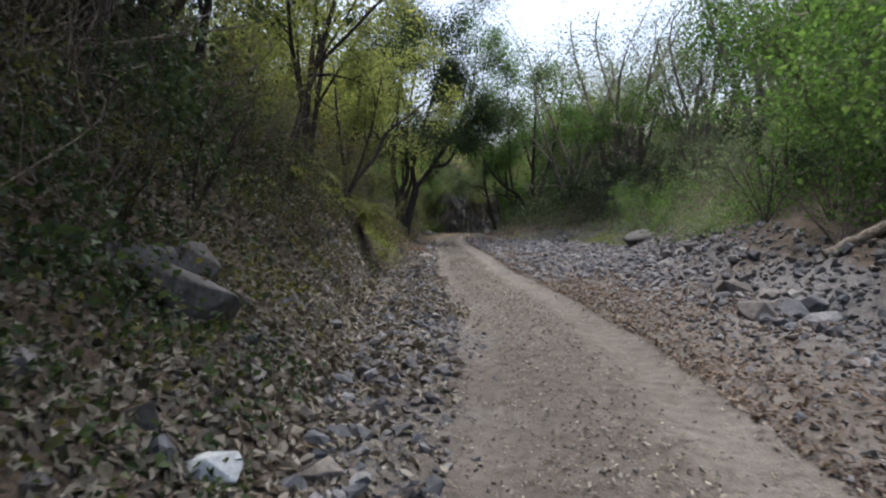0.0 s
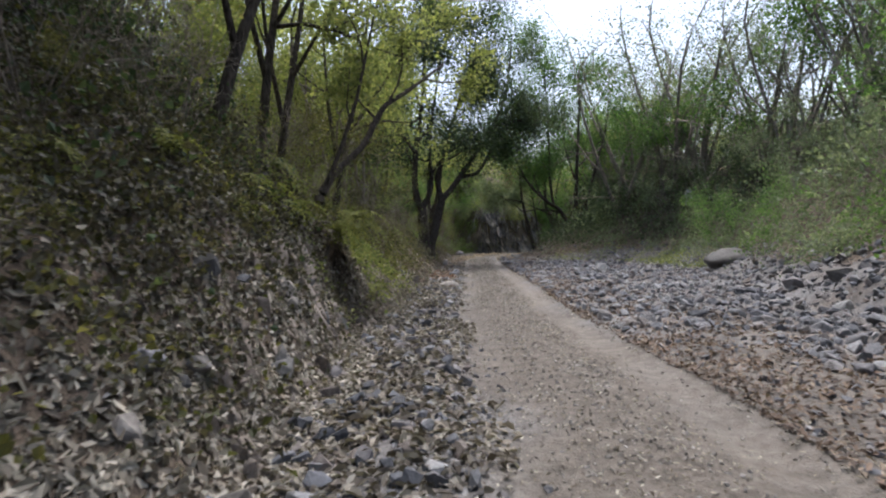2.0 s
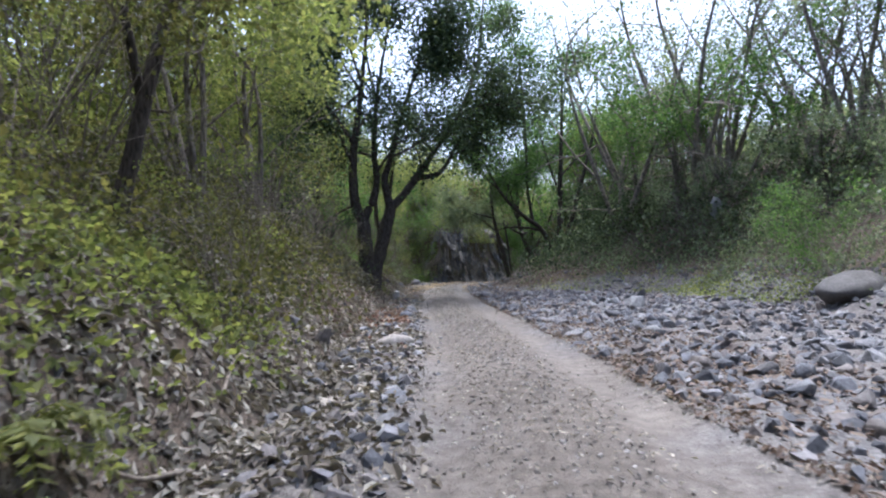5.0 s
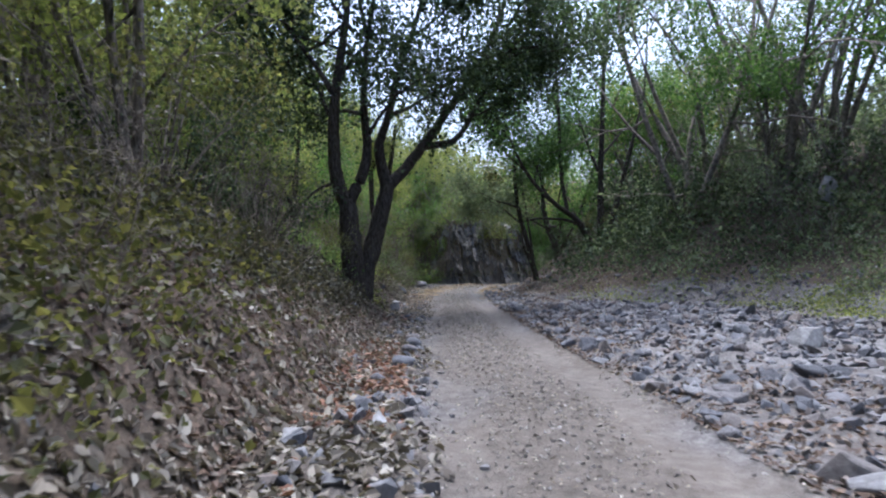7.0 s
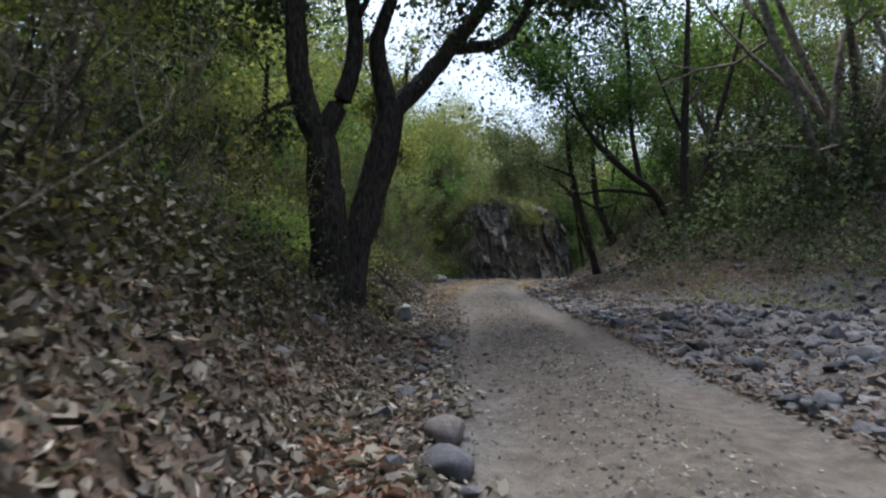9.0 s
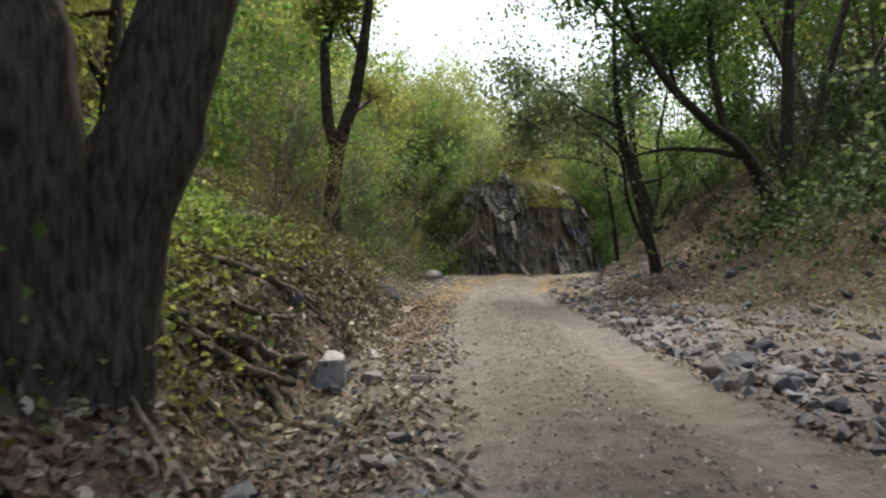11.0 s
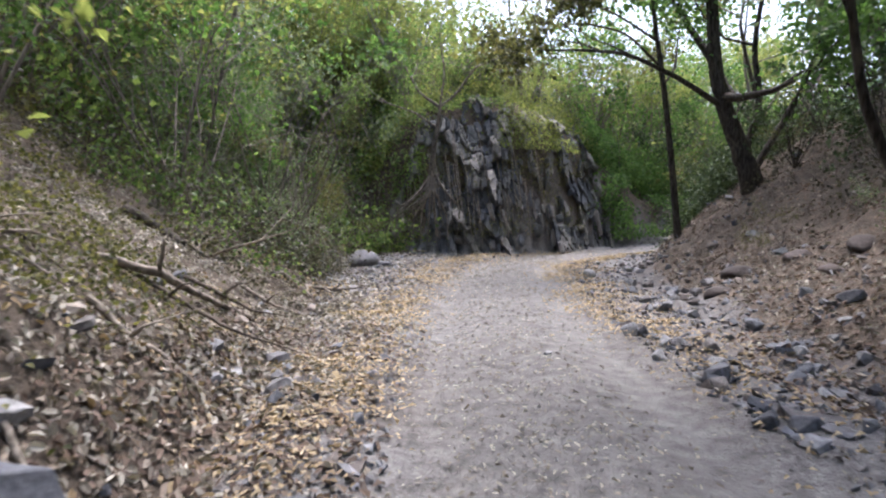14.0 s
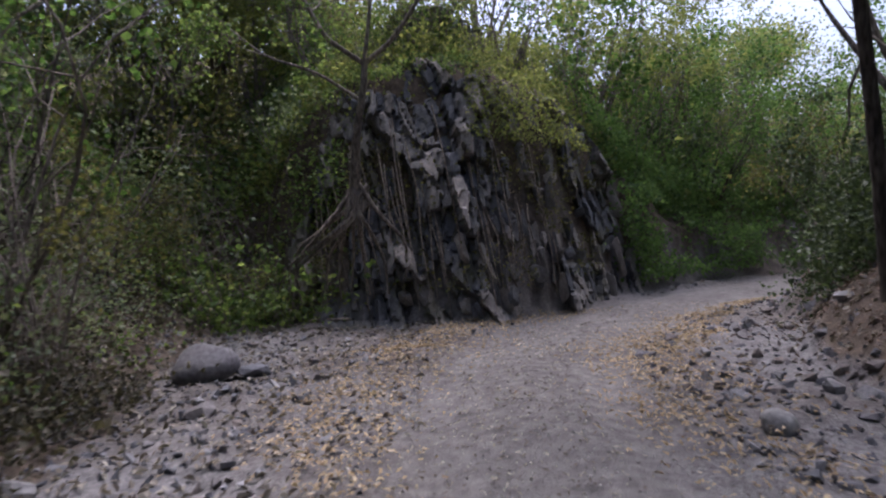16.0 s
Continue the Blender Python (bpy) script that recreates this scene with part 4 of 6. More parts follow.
grit = np.arange(base_n, len(sx))
tagged(new("rubble", heap(mid, MIDDLE).mesh("rubble", PEBBLE)), "grey and reddish broken stones covering the dry streambed", "rubble", kind="stuff")
tagged(new("gravel", heap(tiny, SMALL).mesh("gravel", PEBBLE)), "small grey and brown gravel between the larger stones", "gravel", kind="stuff")


tagged(new("track_grit", heap(grit, SMALL).mesh("track_grit", TRACK)), "small tan grit pressed into the dirt track", "gravel", kind="stuff")


def lone_rock(x, y, w, d, h, turn, label, material=STONE, seed=0, tilt=(0, 0), sink=0.3, name="rock", smooth=False, cuts=11):
    rng = np.random.default_rng(seed + 900)
    v, f = rock_shape(rng, 3, cuts, (0.5, 0.95), 0.3) if smooth else hull_shape(rng, 22, 4.0, 0.04)
    me = build(name, v * np.array([w, d, h]) / 2, f, material, smooth)
    ob = new(name, me)
    ob.matrix_basis = pose(x, y, z_at(x, y) + h * (0.5 - sink), tilt[0], tilt[1], turn)
    return tagged(ob, label, "rock")


lone_rock(-1.02, 3.2, 0.36, 0.24, 0.18, 15, "white quartz-like rock lying in the leaf litter", WHITE, 1)
lone_rock(-2.2, 5.45, 0.7, 0.5, 0.5, 30, "dark angular boulder set in the leafy bank", DARK_ROCK, 2, (10, 20), 0.5)
lone_rock(-1.9, 4.8, 0.95, 0.5, 0.5, 35, "dark tilted slab of rock in the leafy bank", DARK_ROCK, 3, (15, 25), 0.42)
lone_rock(-2.35, 4.95, 0.9, 0.4, 0.4, 60, "dark tilted slab of rock in the leafy bank", DARK_ROCK, 4, (-20, 15), 0.45)
lone_rock(4.2, 9.15, 0.55, 0.4, 0.35, 15, "pale angular block among the streambed stones", STONE, 5)
lone_rock(4.75, 9.2, 0.5, 0.45, 0.4, 70, "grey angular block among the streambed stones", STONE, 6)
lone_rock(5.2, 9.6, 0.6, 0.4, 0.35, 40, "grey angular block among the streambed stones", STONE, 7)
lone_rock(4.9, 11.8, 0.8, 0.5, 0.4, 10, "grey slab among the streambed stones", STONE, 8)
for k in range(18):
    ry = random.Random(k + 40)
    y = 8.5 + 14 * (k + ry.random()) / 18
    q = ry.uniform(0.28, 0.62)
    lone_rock(float(right_foot(y)) + ry.uniform(-0.3, 1.6), y, q, q * 0.7, q * ry.uniform(0.4, 0.7), ry.uniform(0, 360), "grey block in the rubble at the foot of the slope", (STONE, DARK_ROCK, PALE)[k % 3], 620 + k, (ry.uniform(-20, 20), ry.uniform(-20, 20)))
lone_rock(7.6, 28.5, 1.8, 1.1, 1.0, 15, "large bluish boulder at the foot of the wooded slope", DARK_ROCK, 9, sink=0.4, smooth=True, cuts=18)
lone_rock(9.7, 41.2, 0.7, 0.5, 1.1, 15, "pale rock standing in the wooded slope", PALE, 10, sink=0.1)
lone_rock(-1.68, 24.75, 0.68, 0.4, 0.26, 8, "flat grey boulder at the edge of the track", CLIFF, 11, smooth=True)
lone_rock(-2.4, 23.0, 0.3, 0.16, 0.3, 30, "grey slab leaning in the leaf litter", STONE, 12, (20, 10))
lone_rock(-2.7, 22.9, 0.3, 0.2, 0.22, 80, "grey stone in the leaf litter of the bank", STONE, 13)
lone_rock(3.6, 30.7, 0.55, 0.45, 0.4, 20, "pale boulder in the dry streambed", PALE, 14)
lone_rock(2.35, 25.0, 0.4, 0.28, 0.2, 20, "white flat stone in the dry streambed", PALE, 15, smooth=True)
lone_rock(-2.05, 32.5, 0.30, 0.25, 0.24, 8, "rounded blue-grey stone at the edge of the track", STONE, 16, smooth=True)
lone_rock(-2.0, 31.85, 0.30, 0.28, 0.24, 60, "rounded blue-grey stone at the edge of the track", STONE, 17, smooth=True)
lone_rock(-1.95, 29.75, 0.36, 0.26, 0.2, 8, "rounded brownish stone at the edge of the track", STONE, 18, smooth=True)
lone_rock(-1.97, 31.0, 0.26, 0.22, 0.2, 8, "rounded brownish stone at the edge of the track", STONE, 19, smooth=True)
lone_rock(-2.15, 29.0, 0.2, 0.18, 0.16, 8, "small rounded stone at the edge of the track", STONE, 20, smooth=True)
lone_rock(-3.3, 40.4, 0.34, 0.3, 0.42, 25, "pale angular rock at the foot of the root-bound bank", PALE, 21, (8, 12), 0.15)
lone_rock(-3.0, 40.6, 0.24, 0.2, 0.14, 8, "grey angular stone in the leaf litter", STONE, 22)
lone_rock(-3.75, 40.9, 0.2, 0.16, 0.2, 8, "grey rock sticking out of the bank", STONE, 23)
lone_rock(0.2, 41.1, 0.42, 0.3, 0.24, 8, "blue-grey angular rock beside the track", STONE, 24)
lone_rock(0.4, 40.6, 0.4, 0.3, 0.24, 50, "dark grey angular rock beside the track", STONE, 25)
lone_rock(-0.15, 46.2, 0.34, 0.28, 0.22, 8, "blue-grey rock beside the track", STONE, 26)
lone_rock(-0.05, 45.6, 0.3, 0.3, 0.2, 70, "blue-grey rock beside the track", STONE, 27)
lone_rock(-0.1, 44.2, 0.38, 0.3, 0.2, 30, "reddish brown rock beside the track", STONE, 28)
lone_rock(-3.45, 46.6, 0.65, 0.4, 0.26, 8, "large buff block lying at the foot of the bank", BUFF, 29)
lone_rock(-3.85, 47.1, 0.55, 0.35, 0.35, 40, "grey-green slab sticking out of the bank", STONE, 30, (10, 20))
lone_rock(-0.1, 47.5, 0.3, 0.22, 0.2, 8, "blue-grey angular rock beside the track", STONE, 31)
lone_rock(-0.25, 49.7, 0.26, 0.2, 0.2, 28, "blue-grey angular rock beside the track", STONE, 32)
lone_rock(-1.38, 50.6, 0.09, 0.07, 0.05, 28, "small dark stone on the track", STONE, 33)
lone_rock(-3.7, 50.4, 0.24, 0.2, 0.16, 28, "grey-green angular rock in the leaf litter", STONE, 34)
lone_rock(-4.02, 59.5, 0.74, 0.55, 0.52, 10, "large smooth purple-grey boulder by the bend", STONE, 35, smooth=True, sink=0.15, cuts=6)
lone_rock(-3.55, 59.6, 0.45, 0.35, 0.2, 50, "flat grey stone beside the boulder", STONE, 36)
lone_rock(-3.65, 58.1, 0.35, 0.3, 0.2, 50, "blue-grey stone by the bend", STONE, 37)
lone_rock(0.4, 56.5, 0.32, 0.26, 0.22, 50, "rounded pale stone at the inside of the bend", PALE, 38, smooth=True)

SOIL = stone_material("bare_soil", [(0.0, (0.05, 0.04, 0.036)), (1.0, (0.085, 0.068, 0.062))])
for k, (x, y, w, h) in enumerate(((1.3, 53.2, 0.9, 0.3), (1.9, 53.8, 1.1, 0.42), (2.5, 53.5, 0.8, 0.35), (1.1, 54.4, 0.6, 0.24), (2.3, 52.4, 0.9, 0.32), (3.0, 52.9, 1.0, 0.4))):
    lone_rock(x, y, w * 0.6, w * 0.42, h * 0.75, 20 - 30 * k, "dark crumbling lump of earth on the leaf-strewn slope", SOIL, 700 + k, sink=0.68, name="earth_clod", smooth=True, cuts=14)

# ---- rock face at the bend, and the stony cut bank ----
rr = random.Random(8)
SLABS = [build("rock_slab", *hull_shape(rs, 13, 5.0, 0.05), CLIFF) for _ in range(10)]
BANK_SLABS = [build("rock_slab", *hull_shape(rs, 13, 5.0, 0.05), BUFF) for _ in range(8)]


def rock_face(name, label, category, n, place, seed, shapes, kind="structure"):
    rng = np.random.default_rng(seed)
    face = new(name)
    tagged(face, label, category, kind=kind)
    for k in range(n):
        x, y, z, w, d, h, turn, lean = place(rng, k, n)
        ob = new("rock_slab", shapes[int(rng.integers(len(shapes)))])
        ob.matrix_basis = pose(x, y, z, rng.normal() * 7 + lean, rng.normal() * 6 - 10, turn + rng.normal() * 12) @ Matrix.Diagonal((w, d, h, 1))
        ob.parent = face
    return face


FACE_Y = np.arange(-0.8, 2.2, 0.03)


def face_y(x, z):
    """Where the rock face stands at a height."""
    y = float(north_foot(x)) + FACE_Y
    h = land(np.full(len(y), x), y)
    up = np.nonzero(h >= z)[0]
    return y[up[0]] if len(up) else y[-1]


def cliff_top(x):
    return float(np.interp(x, [-3.3, -2.6, -1.5, 0, 1.2, 2.3, 3.2], [2.6, 4.6, 5.7, 5.5, 4.9, 4.1, 1.9]))


def cells(u, v, seed):
    """Which cell of an uneven net a place falls in: its random number, its middle, and how near its border is."""
    best, second = np.full(u.shape, 9.0), np.full(u.shape, 9.0)
    number, mu, mv = np.zeros(u.shape), np.zeros(u.shape), np.zeros(u.shape)
    iu, iv = np.floor(u), np.floor(v)

    def rand(a, b, k):
        q = np.sin(a * 127.1 + b * 311.7 + (seed + k) * 74.7) * 43758.5453
        return q - np.floor(q)

    for a in (-1, 0, 1):
        for b in (-1, 0, 1):
            cu, cv = iu + a + 0.1 + 0.8 * rand(iu + a, iv + b, 0), iv + b + 0.1 + 0.8 * rand(iu + a, iv + b, 1)
            d = np.maximum(np.abs(u - cu), np.abs(v - cv)) + 0.25 * np.hypot(u - cu, v - cv)
            closer = d < best
            second = np.where(closer, best, np.minimum(second, d))
            number, mu, mv = np.where(closer, rand(iu + a, iv + b, 2), number), np.where(closer, cu, mu), np.where(closer, cv, mv)
            best = np.where(closer, d, best)
    return number, u - mu, v - mv, second - best


def rock_sheet():
    """The jointed face of the cliff, in steps along leaning joints."""
    xs, zs = np.arange(-3.7, 3.45, 0.035), np.arange(-0.15, 6.1, 0.045)
    rough_y = np.array([[face_y(x, max(z, 0.03)) for z in np.arange(-0.15, 6.6, 0.25)] for x in np.arange(-3.7, 3.7, 0.15)])
    for _ in range(2):
        rough_y[1:-1] = (rough_y[:-2] + 2 * rough_y[1:-1] + rough_y[2:]) / 4
    X, Z = np.meshgrid(xs, zs)
    x, z = X.ravel(), Z.ravel()
    fx, fz = (x + 3.7) / 0.15, (z + 0.15) / 0.25
    i, k = fx.astype(int), fz.astype(int)
    tx, tz = fx - i, fz - k
    y = (rough_y[i, k] * (1 - tx) + rough_y[i + 1, k] * tx) * (1 - tz) + (rough_y[i, k + 1] * (1 - tx) + rough_y[i + 1, k + 1] * tx) * tz
    lean = x + 0.2 * z + 0.14 * fbm(x, z, 1.3, 3, 111)
    high = z + 0.3 * fbm(x, z, 1.1, 3, 112) - 0.35 * x
    n1, u1, v1, e1 = cells(lean / 0.62, high / 1.5, 3)
    n2, u2, v2, e2 = cells(lean / 0.23, high / 0.7, 5)
    n3, u3, v3, e3 = cells(lean / 0.1, high / 0.3, 9)
    y = y - 0.1 - 0.5 * (n1 - 0.45) + u1 * 0.3 * (n1 - 0.3) - 0.26 * (n2 - 0.5) + u2 * 0.2 * (n3 - 0.5) + v2 * 0.1 - 0.09 * (n3 - 0.5)
    y = y + 0.09 * np.exp(-((e2 / 0.07) ** 2)) + 0.14 * np.exp(-((e1 / 0.04) ** 2)) - 0.12 * fbm(x, z, 0.8, 4, 113)
    me_faces = np.arange(len(x)).reshape(X.shape)
    f = np.stack([me_faces[:-1, :-1], me_faces[:-1, 1:], me_faces[1:, 1:], me_faces[1:, :-1]], -1).reshape(-1, 4)
    top = np.interp(x, [-3.7, -3.2, -2.6, -1.5, 0, 1.2, 2.3, 3.2, 3.5], [1.2, 2.6, 4.5, 5.8, 5.5, 4.9, 4.1, 1.9, 0.8]) + 0.7 * fbm(x, z, 1.7, 3, 114)
    f = f[(z < top)[f].all(1)]
    me = build("rock_mass", np.stack([x + 0.03 * (n3 - 0.5), y, z], 1), f, ROCK_FACE)
    at = me.attributes.new("shade", "FLOAT_COLOR", "POINT")
    at.data.foreach_set("color", np.stack([n1, n2, n3, np.clip(1 - e2 / 0.12, 0, 1)], 1).astype(np.float32).ravel())
    return me


face = tagged(new("cliff"), "dark fractured rock face with upright slabs and roots", "cliff", kind="structure")
part("rock_mass", rock_sheet(), face)
rc = np.random.default_rng(71)
for k in range(90):
    x = -2.6 + 5.6 * rc.uniform() ** 0.7
    z = (0.05 + 0.75 * rc.uniform() ** 1.8) * cliff_top(x)
    d = rc.uniform(0.08, 0.2)
    w, h = 0.04 + 0.1 * rc.uniform() ** 1.5, 0.12 + 0.4 * rc.uniform() ** 1.6
    turn = math.degrees(math.atan2(float(north_foot(x + 0.3) - north_foot(x - 0.3)), 0.6))
    ob = new("rock_slab", SLABS[int(rc.integers(10))])
    ob.matrix_basis = pose(x, face_y(x, max(z, 0.05)) - 0.12 + rc.normal() * 0.06, z, rc.normal() * 6 - 4, -11 + rc.normal() * 5, turn + rc.normal() * 20) @ Matrix.Diagonal((w, d, h, 1))
    ob.parent = face


def cut_place(rng, k, n):
    y = 9.3 + 8.0 * (k + rng.uniform()) / n
    s = rng.uniform(0.05, 0.7) if 10.5 < y < 16 else rng.uniform(0.0, 0.5)
    x = float(left_foot(y)) - s
    return x - 0.03, y, z_at(x, y), rng.uniform(0.03, 0.1), rng.uniform(0.05, 0.13), rng.uniform(0.05, 0.2), 90, 0


rock_face("cut_bank", "eroded bank face with upright grey-brown stone slabs", "bank", 150, cut_place, 72, BANK_SLABS)
for x, y, w, d, h, a, lean in ((-2.2, 13.3, 0.2, 0.14, 0.85, 25, -16), (-2.28, 13.55, 0.16, 0.2, 1.0, 15, -12), (-2.4, 13.8, 0.2, 0.13, 1.05, 30, -14), (-2.1, 13.05, 0.2, 0.16, 0.6, 10, -22), (-2.48, 14.1, 0.14, 0.1, 0.8, -10, -8), (-1.95, 12.8, 0.18, 0.14, 0.45, 40, -20)):
    lone_rock(x, y, w, d, h, a, "tall pale buff slab standing in the cut bank", BUFF, int(60 + 100 * h), (rr.uniform(-5, 5), lean), 0.5)
for k in range(10):
    y = 10.6 + 4.2 * (k + rr.random()) / 10
    x = float(left_foot(y)) - rr.uniform(0.2, 0.65)
    lone_rock(x, y, rr.uniform(0.08, 0.2), rr.uniform(0.12, 0.26), rr.uniform(0.25, 0.55), rr.uniform(-40, 40), "broken buff slab in the cut bank", BUFF if k % 3 else CLIFF, 300 + k, (rr.uniform(-15, 15), rr.uniform(-30, 0)), 0.42)
# Angular rocks bedded in the leafy bank.
for k in range(40):
    y = 2.6 + 10.5 * (k + rr.random()) / 40
    x = float(left_foot(y)) + 0.15 - 1.7 * rr.random() ** 1.3
    q = rr.uniform(0.1, 0.3)
    lone_rock(x, y, q, q * rr.uniform(0.5, 0.9), q * rr.uniform(0.5, 0.9), rr.uniform(0, 360), "angular grey rock bedded in the leafy bank", (DARK_ROCK, STONE, DARK_ROCK, CLIFF)[k % 4], 400 + k, (rr.uniform(-25, 25), rr.uniform(-25, 25)), 0.5)
for k in range(26):
    y = 42.5 + 14 * (k + rr.random()) / 26
    x = float(left_foot(y)) + 0.3 - 1.5 * rr.random()
    q = rr.uniform(0.1, 0.28)
    lone_rock(x, y, q, q * rr.uniform(0.5, 0.9), q * rr.uniform(0.4, 0.7), rr.uniform(0, 360), "angular grey rock lying on the leafy bank", (STONE, PALE, STONE, BUFF)[k % 4], 500 + k, (rr.uniform(-20, 20), rr.uniform(-20, 20)), 0.3)
for k in range(30):
    y = 43.5 + 14 * (k + rr.random()) / 30
    x = float(right_foot(y)) + 0.2 + 3.2 * rr.random() ** 1.4
    q = rr.uniform(0.1, 0.34)
    lone_rock(x, y, q, q * rr.uniform(0.5, 0.9), q * rr.uniform(0.4, 0.7), rr.uniform(0, 360), "brownish rock lying on the leaf-strewn slope", (STONE, CLIFF, BUFF)[k % 3], 560 + k, (rr.uniform(-20, 20), rr.uniform(-20, 20)), 0.3)

# ---- roots and dead wood ----


def wood(name, lines, material, label, category, seed=0):
    rng = np.random.default_rng(seed)
    root = np.array(lines[0][0][:3])
    thing = new(name)
    thing.location = root
    tagged(thing, label, category)
    for limb in lines:
        limb = np.array(limb, float)
        m = np.linspace(0, len(limb) - 1, 4 * len(limb))
        fine = np.stack([np.interp(m, np.arange(len(limb)), limb[:, c]) for c in range(4)], 1)
        fine[1:-1] = (fine[:-2] + 2 * fine[1:-1] + fine[2:]) / 4
        fine[:, :3] += rng.normal(size=(len(fine), 3)) * fine[:, 3:4] * 0.16
        v, f = tube(fine[:, :3] - root, fine[:, 3], 7)
        part("root" if "root" in name else "stick", build("limb", v, f, material, True), thing)
    return thing


def on(x, y, up, r):
    return (x, y, z_at(x, y) + up, r)


wood("root_tangle", [
    [on(-4.1, 38.9, 0.1, 0.05), on(-3.9, 39.35, 0.12, 0.055), on(-3.75, 39.6, 0.12, 0.06), on(-3.6, 40.0, 0.1, 0.05), on(-3.5, 40.4, 0.06, 0.03)],
    [on(-3.7, 39.65, 0.1, 0.05), on(-3.55, 39.6, 0.1, 0.045), on(-3.42, 39.5, 0.03, 0.04), on(-3.3, 39.3, 0.0, 0.03)],
    [on(-4.0, 39.2, 0.05, 0.045), on(-3.75, 39.3, 0.1, 0.04), on(-3.6, 39.5, 0.15, 0.04), on(-3.45, 39.9, 0.1, 0.03)],
    [on(-3.9, 39.9, 0.15, 0.03), on(-3.75, 40.2, 0.15, 0.03), on(-3.65, 40.6, 0.1, 0.02)],
    [on(-4.3, 40.3, 0.15, 0.03), on(-3.9, 40.5, 0.2, 0.03), on(-3.7, 41.1, 0.12, 0.025), on(-3.55, 41.8, 0.05, 0.015)],
    [on(-4.2, 41.5, 0.15, 0.03), on(-3.8, 41.7, 0.2, 0.03), on(-3.6, 42.3, 0.12, 0.02)],
    [on(-4.2, 39.6, 0.05, 0.03), on(-3.95, 39.75, 0.1, 0.028), on(-3.7, 39.95, 0.02, 0.02), on(-3.5, 40.15, 0.03, 0.012)],
    [on(-4.3, 39.0, 0.1, 0.028), on(-4.0, 38.95, 0.06, 0.03), on(-3.7, 38.8, 0.08, 0.024), on(-3.4, 38.85, 0.02, 0.014)],
    [on(-3.9, 40.7, 0.05, 0.02), on(-3.7, 40.9, 0.12, 0.022), on(-3.55, 41.3, 0.02, 0.016), on(-3.45, 41.5, 0.02, 0.01)],
], ROOT, "tangle of thick bare dark brown roots on the bank", "roots", 1)
lines = []
for k in range(12):
    x0, x1 = -2.45 + rr.uniform(-0.15, 0.25), -2.6 + rr.uniform(-1.0, 1.2)
    y0, y1 = 62.45, float(north_foot(x1)) - 0.25
    zt, zb = rr.uniform(2.0, 2.7), rr.uniform(0.3, 0.9)
    lines.append([(x0, y0, zt, 0.045), (x0 * 0.6 + x1 * 0.4, y0 - 0.05, zt - 0.45, 0.035), (x1, min(y1, 62.8), (zt + zb) / 2 - 0.2, 0.022), (x1 + rr.uniform(-0.1, 0.1), min(y1, 62.9), zb, 0.02)])
wood("root_fan", lines, GREY_BARK, "fan of dark roots gripping the dark rock face", "roots", 2)
plant("tree", [
    [(-2.45, 62.5, 2.2, 0.09), (-2.38, 62.2, 3.0, 0.06), (-2.22, 62.0, 3.7, 0.05), (-2.2, 61.95, 4.05, 0.045)],
    [(-2.2, 62.0, 4.0, 0.04), (-2.75, 61.9, 4.35, 0.036), (-3.1, 61.85, 5.1, 0.028), (-3.7, 61.8, 5.6, 0.022), (-4.2, 61.7, 6.9, 0.012)],
    [(-2.2, 62.0, 4.0, 0.04), (-1.75, 61.8, 4.3, 0.036), (-1.3, 61.7, 4.95, 0.028), (-0.7, 61.6, 5.15, 0.02), (-0.1, 61.5, 5.8, 0.01)],
    [(-2.3, 62.1, 3.5, 0.03), (-2.9, 62.0, 3.9, 0.025), (-3.6, 61.9, 4.1, 0.018), (-4.3, 61.8, 4.7, 0.01)],
    [(-2.2, 61.95, 4.0, 0.03), (-2.05, 61.8, 4.9, 0.025), (-2.2, 61.8, 5.8, 0.018), (-1.9, 61.8, 7.0, 0.01)],
], FRESH, GREY_BARK, "small half-bare tree rooted in the rock face", "tree", 33, depth=3, kids=4, leaves=3500, size=0.06, puff=0.25, shrink=0.45, from_=0.35, bare=(0,))
wood("fallen_branch", [[on(-3.4, 63.3, 0.08, 0.03), on(-3.0, 63.2, 0.08, 0.04), on(-2.5, 63.25, 0.1, 0.03)]], DEAD, "pale fallen branch lying below the rock face", "branch", 3)
wood("driftwood_log", [[on(6.3, 11.4, 0.1, 0.09), on(7.0, 11.3, 0.1, 0.11), on(7.9, 11.2, 0.1, 0.1)], [on(7.2, 11.3, 0.12, 0.05), on(7.5, 11.0, 0.3, 0.03)]], DEAD, "weathered driftwood log on the streambed stones", "log", 4)
wood("fallen_branch", [[on(-6.4, 53.4, 0.08, 0.07), on(-6.0, 53.3, 0.12, 0.06), on(-5.5, 53.0, 0.1, 0.05)]], BARK, "dark fallen branch on the leafy bank", "branch", 5)
wood("fallen_branch", [[on(-4.9, 49.8, 0.1, 0.03), on(-4.6, 50.2, 0.2, 0.04), on(-4.4, 50.8, 0.1, 0.03), on(-4.2, 51.3, 0.05, 0.02)], [on(-4.6, 50.2, 0.2, 0.02), on(-4.5, 50.1, 0.5, 0.015)]], DEAD, "dead branch lying down the leafy bank", "branch", 6)
lines = []
